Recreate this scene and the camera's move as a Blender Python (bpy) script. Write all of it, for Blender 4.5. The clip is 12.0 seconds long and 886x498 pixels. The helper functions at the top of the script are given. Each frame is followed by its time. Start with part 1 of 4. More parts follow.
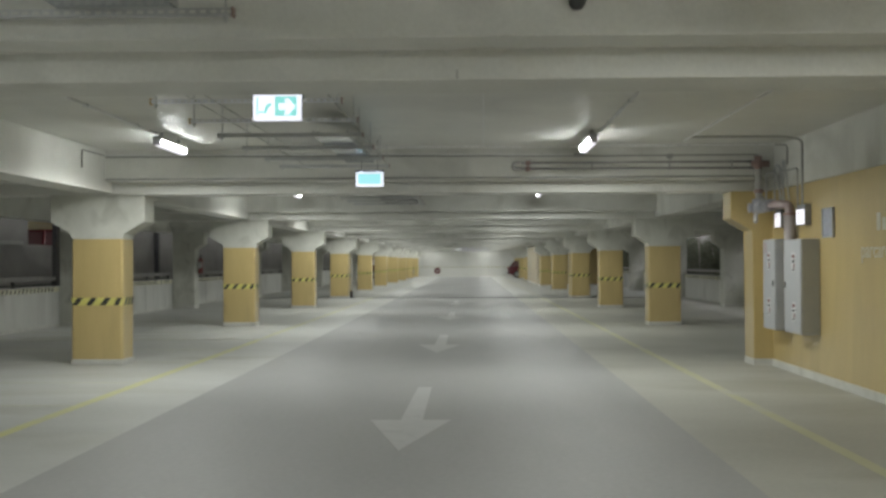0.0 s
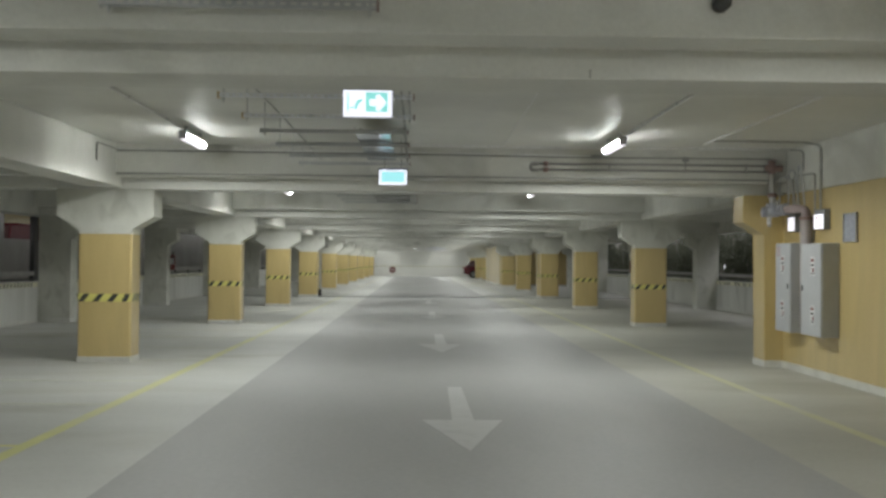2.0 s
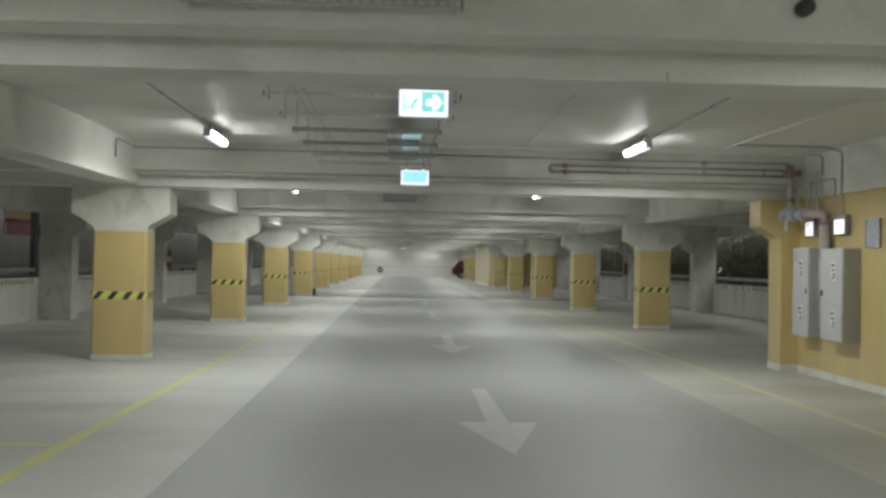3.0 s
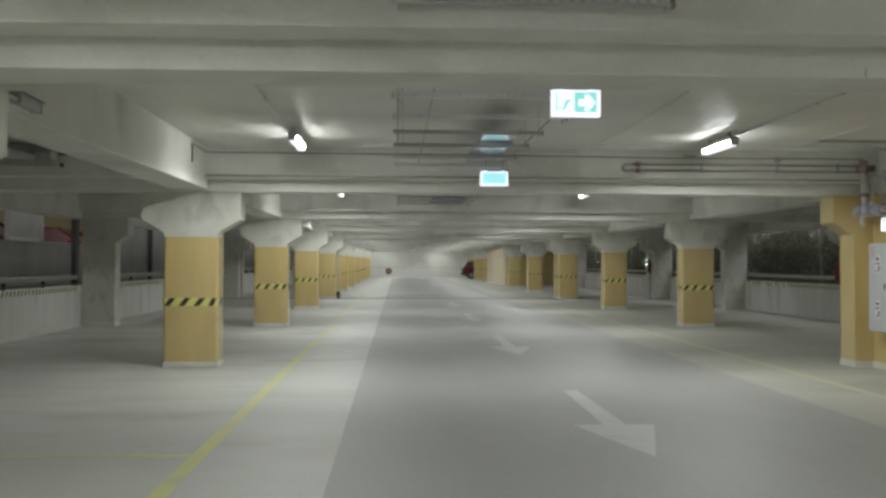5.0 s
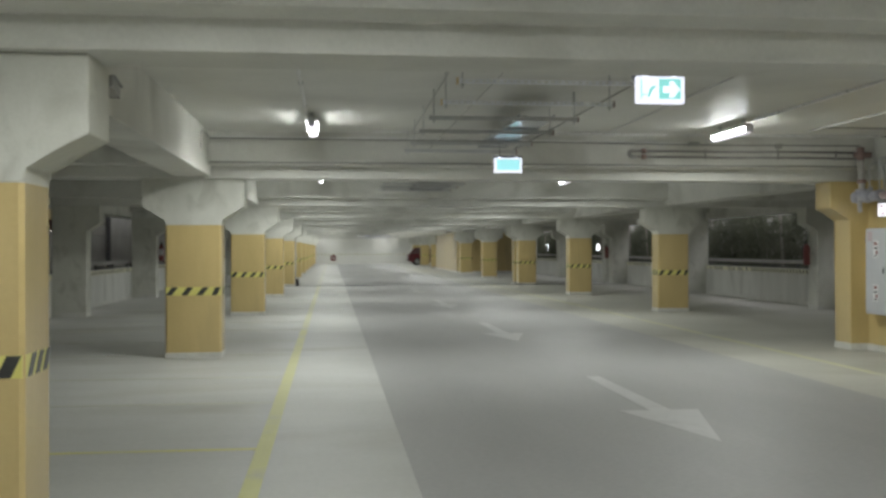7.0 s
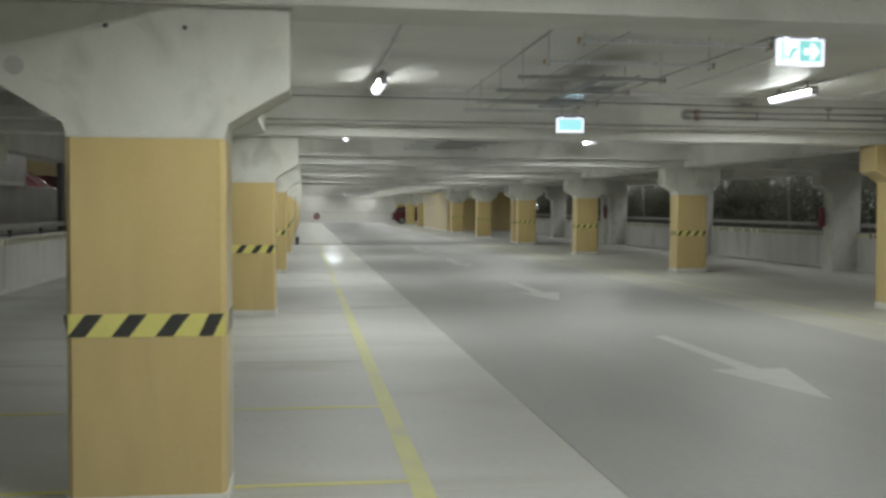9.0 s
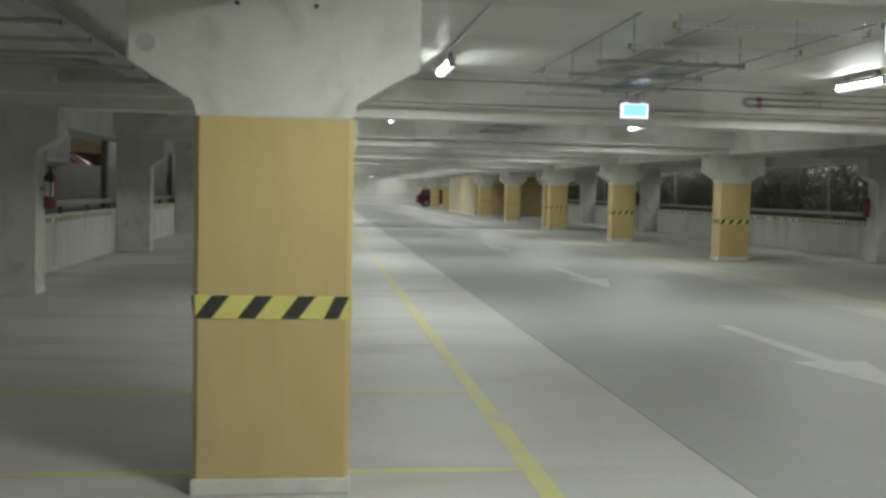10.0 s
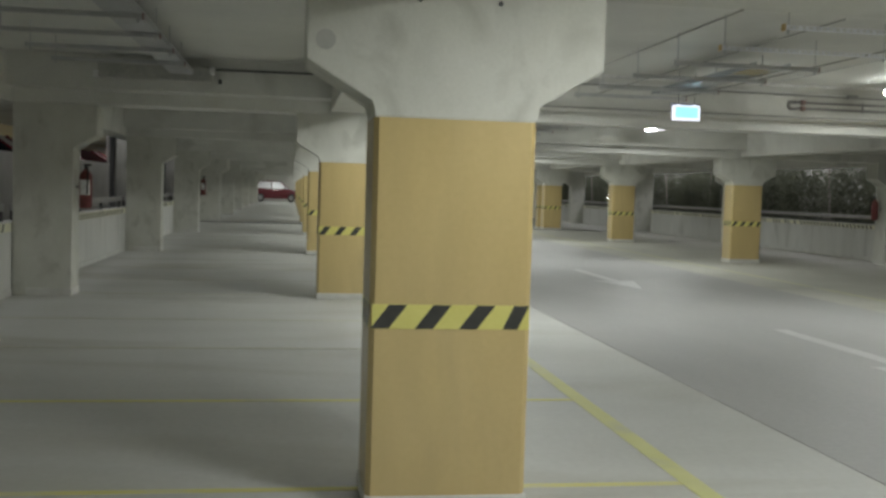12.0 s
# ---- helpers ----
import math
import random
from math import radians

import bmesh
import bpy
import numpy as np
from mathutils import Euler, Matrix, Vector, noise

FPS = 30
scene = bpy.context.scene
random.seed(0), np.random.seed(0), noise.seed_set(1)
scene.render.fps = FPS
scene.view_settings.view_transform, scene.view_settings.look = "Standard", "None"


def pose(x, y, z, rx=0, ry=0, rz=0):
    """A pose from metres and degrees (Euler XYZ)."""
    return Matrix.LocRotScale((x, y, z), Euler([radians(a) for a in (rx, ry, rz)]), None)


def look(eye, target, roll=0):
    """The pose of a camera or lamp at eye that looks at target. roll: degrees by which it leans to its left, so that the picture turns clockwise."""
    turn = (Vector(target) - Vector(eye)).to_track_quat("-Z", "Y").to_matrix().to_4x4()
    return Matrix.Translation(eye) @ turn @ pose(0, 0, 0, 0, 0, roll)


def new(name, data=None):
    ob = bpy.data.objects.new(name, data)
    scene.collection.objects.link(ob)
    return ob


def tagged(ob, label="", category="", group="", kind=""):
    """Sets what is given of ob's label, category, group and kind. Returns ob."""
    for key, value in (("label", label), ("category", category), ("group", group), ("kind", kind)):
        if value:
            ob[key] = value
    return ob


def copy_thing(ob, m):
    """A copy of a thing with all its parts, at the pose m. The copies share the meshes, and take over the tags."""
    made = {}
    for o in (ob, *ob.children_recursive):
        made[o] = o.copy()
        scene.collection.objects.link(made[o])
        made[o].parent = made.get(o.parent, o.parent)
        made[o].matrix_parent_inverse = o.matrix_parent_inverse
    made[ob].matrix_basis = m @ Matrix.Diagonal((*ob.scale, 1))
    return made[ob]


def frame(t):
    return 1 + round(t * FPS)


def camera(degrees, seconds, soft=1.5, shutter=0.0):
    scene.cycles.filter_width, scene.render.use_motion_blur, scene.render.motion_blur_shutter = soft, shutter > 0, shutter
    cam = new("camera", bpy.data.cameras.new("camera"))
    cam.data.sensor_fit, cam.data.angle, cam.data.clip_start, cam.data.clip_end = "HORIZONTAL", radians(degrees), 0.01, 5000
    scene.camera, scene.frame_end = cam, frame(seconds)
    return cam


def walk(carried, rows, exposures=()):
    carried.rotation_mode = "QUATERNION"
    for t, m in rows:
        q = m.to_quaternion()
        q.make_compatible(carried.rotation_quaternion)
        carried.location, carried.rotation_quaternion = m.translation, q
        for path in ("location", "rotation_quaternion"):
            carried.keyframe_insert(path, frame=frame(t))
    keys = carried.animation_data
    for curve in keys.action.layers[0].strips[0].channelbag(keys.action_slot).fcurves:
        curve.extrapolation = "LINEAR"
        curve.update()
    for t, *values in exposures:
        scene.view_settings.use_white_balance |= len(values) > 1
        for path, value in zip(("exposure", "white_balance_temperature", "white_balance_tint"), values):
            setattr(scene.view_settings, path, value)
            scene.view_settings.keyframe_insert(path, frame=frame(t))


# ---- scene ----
cam = camera(48.0, 12.0, soft=2.9, shutter=0.5)
PATH = [
    (0, (1.601, -5.097, 1.371), (1.544, -3.098, 1.397), -0.2),
    (0.5, (1.369, -5.089, 1.36), (1.336, -3.089, 1.391), -0.2),
    (1, (1.145, -5.074, 1.368), (1.139, -3.075, 1.4), 0.0),
    (1.5, (0.904, -5.068, 1.368), (0.932, -3.068, 1.398), 0.2),
    (2, (0.667, -5.059, 1.369), (0.72, -3.06, 1.394), 0.5),
    (2.5, (0.443, -5.036, 1.357), (0.513, -3.037, 1.382), 0.9),
    (3, (0.21, -4.999, 1.371), (0.297, -3.001, 1.397), 1.1),
    (5, (-0.771, -4.873, 1.377), (-0.679, -2.875, 1.404), 0.2),
    (5.5, (-0.984, -4.847, 1.382), (-0.884, -2.85, 1.404), 0.3),
    (6, (-1.254, -4.848, 1.389), (-1.118, -2.853, 1.402), 0.0),
    (6.5, (-1.472, -4.803, 1.391), (-1.293, -2.811, 1.398), -0.1),
    (8.5, (-2.497, -4.587, 1.374), (-2.195, -2.611, 1.319), -0.2),
    (9, (-2.751, -4.615, 1.39), (-2.473, -2.636, 1.307), 0.3),
    (9.5, (-2.985, -4.593, 1.391), (-2.739, -2.611, 1.287), 1.0),
    (10, (-3.239, -4.486, 1.39), (-2.996, -2.504, 1.273), 1.3),
    (10.5, (-3.507, -4.408, 1.393), (-3.259, -2.427, 1.267), 1.3),
    (11, (-3.738, -4.315, 1.374), (-3.48, -2.336, 1.248), 1.1),
    (11.5, (-3.955, -4.238, 1.374), (-3.68, -2.26, 1.252), 1.2),
    (12, (-4.139, -4.19, 1.395), (-3.835, -2.217, 1.277), 1.7),
]
walk(cam, [(t, look(eye, target, roll)) for t, eye, target, roll in PATH], exposures=[(0, 0.43), (6, 0.45), (8.5, 0.44), (10.5, 0.52), (12, 0.58)])

# ---- world, light, exposure ----
world = bpy.data.worlds.new("night")
scene.world = world
world.use_nodes = True
wbg = world.node_tree.nodes["Background"]
wbg.inputs[0].default_value = (0.125, 0.125, 0.13, 1)
wbg.inputs[1].default_value = 11.0
LAMP_POWER = 26.0
TUBE_WATTS = 116.0            # light sent down into the hall by each tube
SIGN_POWER = 0.8

# ---- plan ----
S = 8.2                      # column spacing along the hall
JOINT = 32.8                 # expansion joint, after which the grid is shifted
SHIFT = 0.9
LX0, LX1 = -3.8, -3.1        # left column row
RX0, RX1 = 5.4, 6.1          # right column row
CD = 0.43                    # column depth
CAP_Z0, CAP_Z1 = 1.77, 1.925  # flare of the capital
BEAM_Z, LIP_Z, CEIL_Z = 2.293, 2.45, 2.85
WL, WR = -7.4, 9.68          # inner faces of the parapets
Y0, Y1 = -16.6, 87.0
PAR_H = 0.87
LINES = [S * k for k in range(-2, 5)] + [JOINT + SHIFT + S * k for k in range(0, 7)]


# ---- materials ----
def mat_new(name):
    m = bpy.data.materials.new(name)
    m.use_nodes = True
    nt = m.node_tree
    return m, nt, nt.nodes["Principled BSDF"]


def surface(name, a, b, rough=0.7, scale=1.2, fine=60.0, bump=0.15, metal=0.0, rough_var=0.1, stain=None, stain_scale=0.7, stain_amount=0.4, streak=None, coat=0.0):
    """Two-tone weathered surface: broad mottling, fine grain, optional stains, grain relief."""
    m, nt, bs = mat_new(name)
    N, L = nt.nodes, nt.links
    tc = N.new("ShaderNodeTexCoord")
    geo = N.new("ShaderNodeNewGeometry")
    mp = N.new("ShaderNodeMapping")
    if streak:
        mp.inputs["Scale"].default_value = streak
    L.new(geo.outputs["Position"], mp.inputs[0])
    n1 = N.new("ShaderNodeTexNoise")
    n1.inputs["Scale"].default_value, n1.inputs["Detail"].default_value, n1.inputs["Roughness"].default_value = scale, 7, 0.62
    n2 = N.new("ShaderNodeTexNoise")
    n2.inputs["Scale"].default_value, n2.inputs["Detail"].default_value = fine, 3
    L.new(mp.outputs[0], n1.inputs["Vector"])
    L.new(geo.outputs["Position"], n2.inputs["Vector"])
    mixf = N.new("ShaderNodeMath")
    mixf.operation = "MULTIPLY_ADD"
    L.new(n2.outputs[0], mixf.inputs[0])
    mixf.inputs[1].default_value = 0.35
    L.new(n1.outputs[0], mixf.inputs[2])
    ramp = N.new("ShaderNodeValToRGB")
    ramp.color_ramp.elements[0].position, ramp.color_ramp.elements[1].position = 0.42, 0.92
    ramp.color_ramp.elements[0].color = (*a, 1)
    ramp.color_ramp.elements[1].color = (*b, 1)
    L.new(mixf.outputs[0], ramp.inputs[0])
    colour = ramp.outputs[0]
    if stain:
        n3 = N.new("ShaderNodeTexNoise")
        n3.inputs["Scale"].default_value, n3.inputs["Detail"].default_value, n3.inputs["Distortion"].default_value = stain_scale, 5, 0.6
        L.new(mp.outputs[0], n3.inputs["Vector"])
        r3 = N.new("ShaderNodeValToRGB")
        r3.color_ramp.elements[0].position, r3.color_ramp.elements[1].position = 0.54, 0.74
        r3.color_ramp.elements[1].color = (stain_amount, stain_amount, stain_amount, 1)
        L.new(n3.outputs[0], r3.inputs[0])
        mx = N.new("ShaderNodeMix")
        mx.data_type = "RGBA"
        L.new(r3.outputs[0], mx.inputs[0])
        L.new(colour, mx.inputs[6])
        mx.inputs[7].default_value = (*stain, 1)
        colour = mx.outputs[2]
    L.new(colour, bs.inputs["Base Color"])
    mr = N.new("ShaderNodeMapRange")
    mr.inputs["To Min"].default_value, mr.inputs["To Max"].default_value = rough - rough_var, rough + rough_var
    L.new(n1.outputs[0], mr.inputs[0])
    L.new(mr.outputs[0], bs.inputs["Roughness"])
    bs.inputs["Metallic"].default_value = metal
    bs.inputs["Coat Weight"].default_value, bs.inputs["Coat Roughness"].default_value = coat, 0.25
    if bump:
        bp = N.new("ShaderNodeBump")
        bp.inputs["Strength"].default_value, bp.inputs["Distance"].default_value = bump, 0.004
        L.new(mixf.outputs[0], bp.inputs["Height"])
        L.new(bp.outputs[0], bs.inputs["Normal"])
    return m


def plain(name, col, rough=0.5, metal=0.0):
    m, nt, bs = mat_new(name)
    n = nt.nodes.new("ShaderNodeTexNoise")
    n.inputs["Scale"].default_value, n.inputs["Detail"].default_value = 25, 4
    r = nt.nodes.new("ShaderNodeValToRGB")
    r.color_ramp.elements[0].position, r.color_ramp.elements[1].position = 0.3, 0.75
    r.color_ramp.elements[0].color = (*[c * 0.82 for c in col], 1)
    r.color_ramp.elements[1].color = (*[min(1, c * 1.1) for c in col], 1)
    g = nt.nodes.new("ShaderNodeNewGeometry")
    nt.links.new(g.outputs["Position"], n.inputs["Vector"])
    nt.links.new(n.outputs[0], r.inputs[0])
    nt.links.new(r.outputs[0], bs.inputs["Base Color"])
    bs.inputs["Roughness"].default_value, bs.inputs["Metallic"].default_value = rough, metal
    return m


def glow(name, col, power):
    m, nt, bs = mat_new(name)
    bs.inputs["Base Color"].default_value = (*[min(1, c) for c in col], 1)
    bs.inputs["Emission Color"].default_value = (*col, 1)
    bs.inputs["Emission Strength"].default_value = power
    return m


CONC = surface("concrete_cast", (0.557, 0.557, 0.519), (0.719, 0.719, 0.673), 0.85, 0.9, 45, 0.25, stain=(0.371, 0.371, 0.331), stain_scale=0.8, stain_amount=0.75)
CONC_COL = surface("concrete_capital", (0.53, 0.532, 0.475), (0.66, 0.662, 0.605), 0.85, 2.4, 60, 0.25, stain=(0.40, 0.40, 0.35), stain_scale=3.2, stain_amount=0.7, streak=(1.2, 1.2, 0.9))
CONC_WALL = surface("concrete_parapet", (0.56, 0.56, 0.53), (0.70, 0.70, 0.67), 0.88, 1.6, 50, 0.3, stain=(0.34, 0.34, 0.315), stain_scale=1.4, stain_amount=0.5, streak=(1.6, 1.6, 0.35))
CEIL = surface("concrete_soffit", (0.568, 0.568, 0.530), (0.719, 0.719, 0.673), 0.44, 0.7, 30, 0.12, stain=(0.394, 0.394, 0.360), stain_scale=0.35, stain_amount=0.55)
FLOOR = surface("floor_coating_light", (0.476, 0.480, 0.451), (0.627, 0.631, 0.603), 0.60, 0.5, 22, 0.06, rough_var=0.1, stain=(0.385, 0.377, 0.316), stain_scale=0.5, stain_amount=0.8, streak=(0.5, 1.5, 1))
FLOOR_SIDE = surface("floor_coating_soiled", (0.40, 0.397, 0.35), (0.54, 0.538, 0.485), 0.62, 0.5, 22, 0.06, rough_var=0.1, stain=(0.34, 0.335, 0.27), stain_scale=0.45, stain_amount=0.8, streak=(0.6, 1.2, 1))
LANE = surface("floor_coating_grey", (0.325, 0.325, 0.317), (0.438, 0.438, 0.430), 0.60, 0.45, 22, 0.06, rough_var=0.1, stain=(0.451, 0.451, 0.439), stain_scale=0.3, stain_amount=0.4, streak=(1.0, 0.35, 1))
YELLOW = surface("paint_ochre", (0.51, 0.39, 0.168), (0.61, 0.475, 0.215), 0.36, 1.3, 35, 0.08, stain=(0.44, 0.345, 0.163), stain_scale=1.3, stain_amount=0.5, streak=(2.0, 2.0, 0.4), coat=0.8)
PLINTH = surface("paint_plinth", (0.55, 0.55, 0.51), (0.70, 0.70, 0.66), 0.6, 3, 40, 0.1, stain=(0.38, 0.38, 0.35), stain_scale=4, stain_amount=0.5)
LINE_Y = surface("line_paint_yellow", (0.60, 0.60, 0.24), (0.68, 0.675, 0.32), 0.6, 4, 60, 0.1, stain=(0.55, 0.55, 0.40), stain_scale=2.2, stain_amount=0.9)
LINE_OLD = surface("line_paint_yellow_old", (0.53, 0.53, 0.33), (0.59, 0.585, 0.42), 0.6, 3, 60, 0.1, stain=(0.53, 0.533, 0.50), stain_scale=1.3, stain_amount=1.0)
LINE_MID = surface("line_paint_yellow_worn", (0.58, 0.58, 0.28), (0.64, 0.635, 0.37), 0.6, 4, 60, 0.1, stain=(0.54, 0.54, 0.44), stain_scale=1.8, stain_amount=0.95)
LINE_THIN = surface("line_paint_thin", (0.64, 0.61, 0.21), (0.70, 0.67, 0.29), 0.6, 4, 60, 0.1, stain=(0.56, 0.56, 0.45), stain_scale=2.0, stain_amount=0.8)
LINE_FAINT = surface("line_paint_worn_away", (0.53, 0.53, 0.43), (0.58, 0.58, 0.49), 0.62, 3, 60, 0.1, stain=(0.53, 0.533, 0.50), stain_scale=1.4, stain_amount=1.0)
LINE_W = surface("line_paint_white", (0.487, 0.487, 0.475), (0.571, 0.571, 0.559), 0.55, 3, 60, 0.08, stain=(0.378, 0.378, 0.370), stain_scale=5, stain_amount=0.5)
TAPE_Y = surface("tape_yellow", (0.64, 0.60, 0.16), (0.73, 0.69, 0.225), 0.4, 5, 60, 0.05, coat=0.6)
TAPE_B = surface("tape_black", (0.025, 0.025, 0.023), (0.05, 0.05, 0.045), 0.4, 8, 60, 0.05, coat=0.6)
TAPE_FADED = surface("tape_faded", (0.68, 0.665, 0.49), (0.77, 0.755, 0.59), 0.6, 3, 60, 0.05)
TAPE_DARK = surface("tape_faded_dark", (0.10, 0.10, 0.08), (0.22, 0.22, 0.18), 0.6, 3, 60, 0.05)
STRIPE_DULL = surface("stripe_dull_yellow", (0.40, 0.38, 0.20), (0.52, 0.50, 0.30), 0.7, 3, 60, 0.05)
GALV = surface("galvanised_steel", (0.42, 0.43, 0.43), (0.56, 0.57, 0.57), 0.5, 6, 60, 0.05, metal=0.35)
DARKSTEEL = surface("dark_steel", (0.05, 0.05, 0.05), (0.10, 0.10, 0.10), 0.5, 5, 60, 0.05, metal=0.4)
PIPESTEEL = surface("dull_pipe", (0.27, 0.265, 0.26), (0.40, 0.39, 0.375), 0.5, 6, 60, 0.05, metal=0.3)
STICKER = plain("sticker_paper", (0.74, 0.74, 0.74), 0.5)
TRAYSTEEL = surface("bright_tray_steel", (0.62, 0.64, 0.66), (0.74, 0.76, 0.78), 0.22, 6, 60, 0.03, metal=0.9, rough_var=0.04)
TRAYBLUE = surface("bluish_tray_steel", (0.44, 0.48, 0.53), (0.54, 0.58, 0.63), 0.17, 6, 60, 0.02, metal=0.9, rough_var=0.04)
# Lit copy of the channel steel: brightness of the near hangers put into the colour.
CHANNEL_LIT = surface("lit_channel_steel", (0.76, 0.78, 0.84), (0.84, 0.86, 0.90), 0.45, 6, 60, 0.03)
WHITEPIPE = plain("conduit_white", (0.76, 0.76, 0.75), 0.5)
ENDGREY = plain("luminaire_end", (0.58, 0.56, 0.62), 0.5)
CABLE = plain("cable_grey", (0.30, 0.30, 0.28), 0.6)
PVC = plain("conduit_pvc", (0.42, 0.42, 0.39), 0.5)
PIPEGREY = plain("camera_housing_grey", (0.38, 0.38, 0.37), 0.5)
HOUSING = plain("luminaire_housing", (0.30, 0.31, 0.32), 0.5)
BOXGREY = surface("cabinet_enamel", (0.41, 0.42, 0.435), (0.49, 0.50, 0.51), 0.4, 3, 50, 0.03)
WHITEPLATE = plain("white_plate", (0.75, 0.75, 0.76), 0.45)
REDP = plain("red_enamel", (0.20, 0.055, 0.052), 0.5)
PINK = plain("faded_sticker", (0.46, 0.38, 0.39), 0.5)
RISER = surface("glossy_riser_paint", (0.33, 0.29, 0.285), (0.43, 0.39, 0.38), 0.28, 5, 50, 0.03, rough_var=0.05, coat=0.5)
RUST = surface("red_primer_pipe", (0.245, 0.16, 0.145), (0.35, 0.245, 0.225), 0.6, 8, 60, 0.1)
MAUVE = surface("dull_primer", (0.30, 0.23, 0.225), (0.42, 0.35, 0.34), 0.35, 8, 60, 0.1)
CAST = surface("cast_valve", (0.32, 0.33, 0.38), (0.50, 0.50, 0.54), 0.45, 10, 60, 0.1, metal=0.2)
PIPEPAINT = surface("painted_pipe", (0.42, 0.41, 0.39), (0.58, 0.57, 0.54), 0.45, 5, 50, 0.05)
BLACK = plain("black_rubber", (0.02, 0.02, 0.02), 0.7)
JOINTSEAL = plain("joint_rubber", (0.03, 0.03, 0.03), 1.0)
JOINTSEAL.node_tree.nodes["Principled BSDF"].inputs["Specular IOR Level"].default_value = 0.05
LAMPBODY = plain("luminaire_body", (0.55, 0.55, 0.57), 0.5)
ENDCAP = plain("end_cap_plastic", (0.62, 0.46, 0.20), 0.5)
LAMP = glow("tube_diffuser", (0.94, 0.91, 1.0), 1.0)
LAMP_SIDE = glow("tube_diffuser_side", (0.95, 0.985, 0.955), LAMP_POWER * 1.25)
SIGN_W = glow("sign_diffuser_white", (0.86, 0.88, 1.0), SIGN_POWER)
SIGN_G = glow("sign_diffuser_green", (0.24, 0.64, 0.60), SIGN_POWER * 0.95)
SIGN_B = glow("sign_diffuser_aqua", (0.33, 0.74, 0.78), SIGN_POWER * 0.95)
GLINT = glow("glint_lamp_glass", (0.92, 0.95, 1.0), 14.0)
WHITE_GLOW_DIM = glow("white_glow_dim", (0.92, 0.95, 1.0), 2.5)
ALARM = glow("alarm_face", (0.95, 0.93, 1.0), 0.72)
FARBLUE = glow("blue_tinted_tube", (0.34, 0.36, 0.85), 0.7)
PAPER = plain("notice_paper", (0.40, 0.42, 0.48), 0.08)
LETTER = surface("worn_white_lettering", (0.56, 0.54, 0.44), (0.68, 0.67, 0.60), 0.6, 6, 60, 0.05)
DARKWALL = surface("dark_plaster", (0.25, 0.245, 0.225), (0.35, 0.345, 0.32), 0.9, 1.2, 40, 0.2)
FARWALL = surface("paint_white_wall", (0.74, 0.74, 0.70), (0.82, 0.82, 0.78), 0.7, 0.6, 30, 0.08, stain=(0.62, 0.62, 0.58), stain_scale=0.5, stain_amount=0.4)
EARTH = surface("soil_and_litter", (0.05, 0.045, 0.034), (0.11, 0.10, 0.075), 0.95, 2.0, 40, 0.6)
LEAF = plain("leaf_dark", (0.11, 0.118, 0.086), 0.85)
lnt = LEAF.node_tree
thin = lnt.nodes.new("ShaderNodeBsdfTranslucent")
thin.inputs[0].default_value = (0.11, 0.12, 0.08, 1)
lmix = lnt.nodes.new("ShaderNodeMixShader")
lmix.inputs[0].default_value = 0.5
lnt.links.new(lnt.nodes["Principled BSDF"].outputs[0], lmix.inputs[1])
lnt.links.new(thin.outputs[0], lmix.inputs[2])
lnt.links.new(lmix.outputs[0], lnt.nodes["Material Output"].inputs[0])
BARK = plain("bark", (0.26, 0.235, 0.21), 0.9)
CARRED = plain("car_paint_red", (0.13, 0.022, 0.03), 0.25)
# Near-white glass: the lamp's reflection on the windscreen is put into the colour.
GLASS_REFLECT = plain("car_window_reflection", (0.80, 0.80, 0.84), 0.3)
GLASS_WARM = plain("car_window_warm", (0.16, 0.085, 0.09), 0.15)
GLASS = plain("car_window", (0.02, 0.022, 0.025), 0.08)
TYRE = plain("tyre", (0.02, 0.02, 0.02), 0.8)
RIM = plain("alloy_rim", (0.4, 0.4, 0.41), 0.3, 0.8)
LENSW = plain("lamp_lens_clear", (0.6, 0.6, 0.62), 0.1)
LENSR = plain("lamp_lens_red", (0.35, 0.02, 0.02), 0.15)


# ---- building helpers ----
def mesh_of(bm, name):
    bmesh.ops.recalc_face_normals(bm, faces=bm.faces)
    me = bpy.data.meshes.new(name)
    bm.to_mesh(me)
    bm.free()
    return me


def part(name, bm, material, parent=None, label="", smooth=False):
    """Links a bmesh (or a mesh) as one object, under a thing or part where a parent is given."""
    me = bm if isinstance(bm, bpy.types.Mesh) else mesh_of(bm, name)
    if not me.materials:
        me.materials.append(material)
    if smooth:
        for p in me.polygons:
            p.use_smooth = True
    ob = new(name, me)
    ob.parent = parent
    if label:
        tagged(ob, label)
    return ob


def thing(name, label, category, group="", kind="", at=None):
    ob = new(name)
    ob.empty_display_size = 0.1
    if at is not None:
        ob.matrix_basis = at
    return tagged(ob, label, category, group, kind)


def box(bm, x0, x1, y0, y1, z0, z1, bevel=0.0, segs=2):
    m = Matrix.LocRotScale(((x0 + x1) / 2, (y0 + y1) / 2, (z0 + z1) / 2), None, (x1 - x0, y1 - y0, z1 - z0))
    vs = bmesh.ops.create_cube(bm, size=1, matrix=m)["verts"]
    if bevel:
        es = list({e for v in vs for e in v.link_edges})
        bmesh.ops.bevel(bm, geom=es, offset=bevel, segments=segs, affect="EDGES", profile=0.6)
    return bm


def boxed(x0, x1, y0, y1, z0, z1, bevel=0.0, segs=2):
    return box(bmesh.new(), x0, x1, y0, y1, z0, z1, bevel, segs)


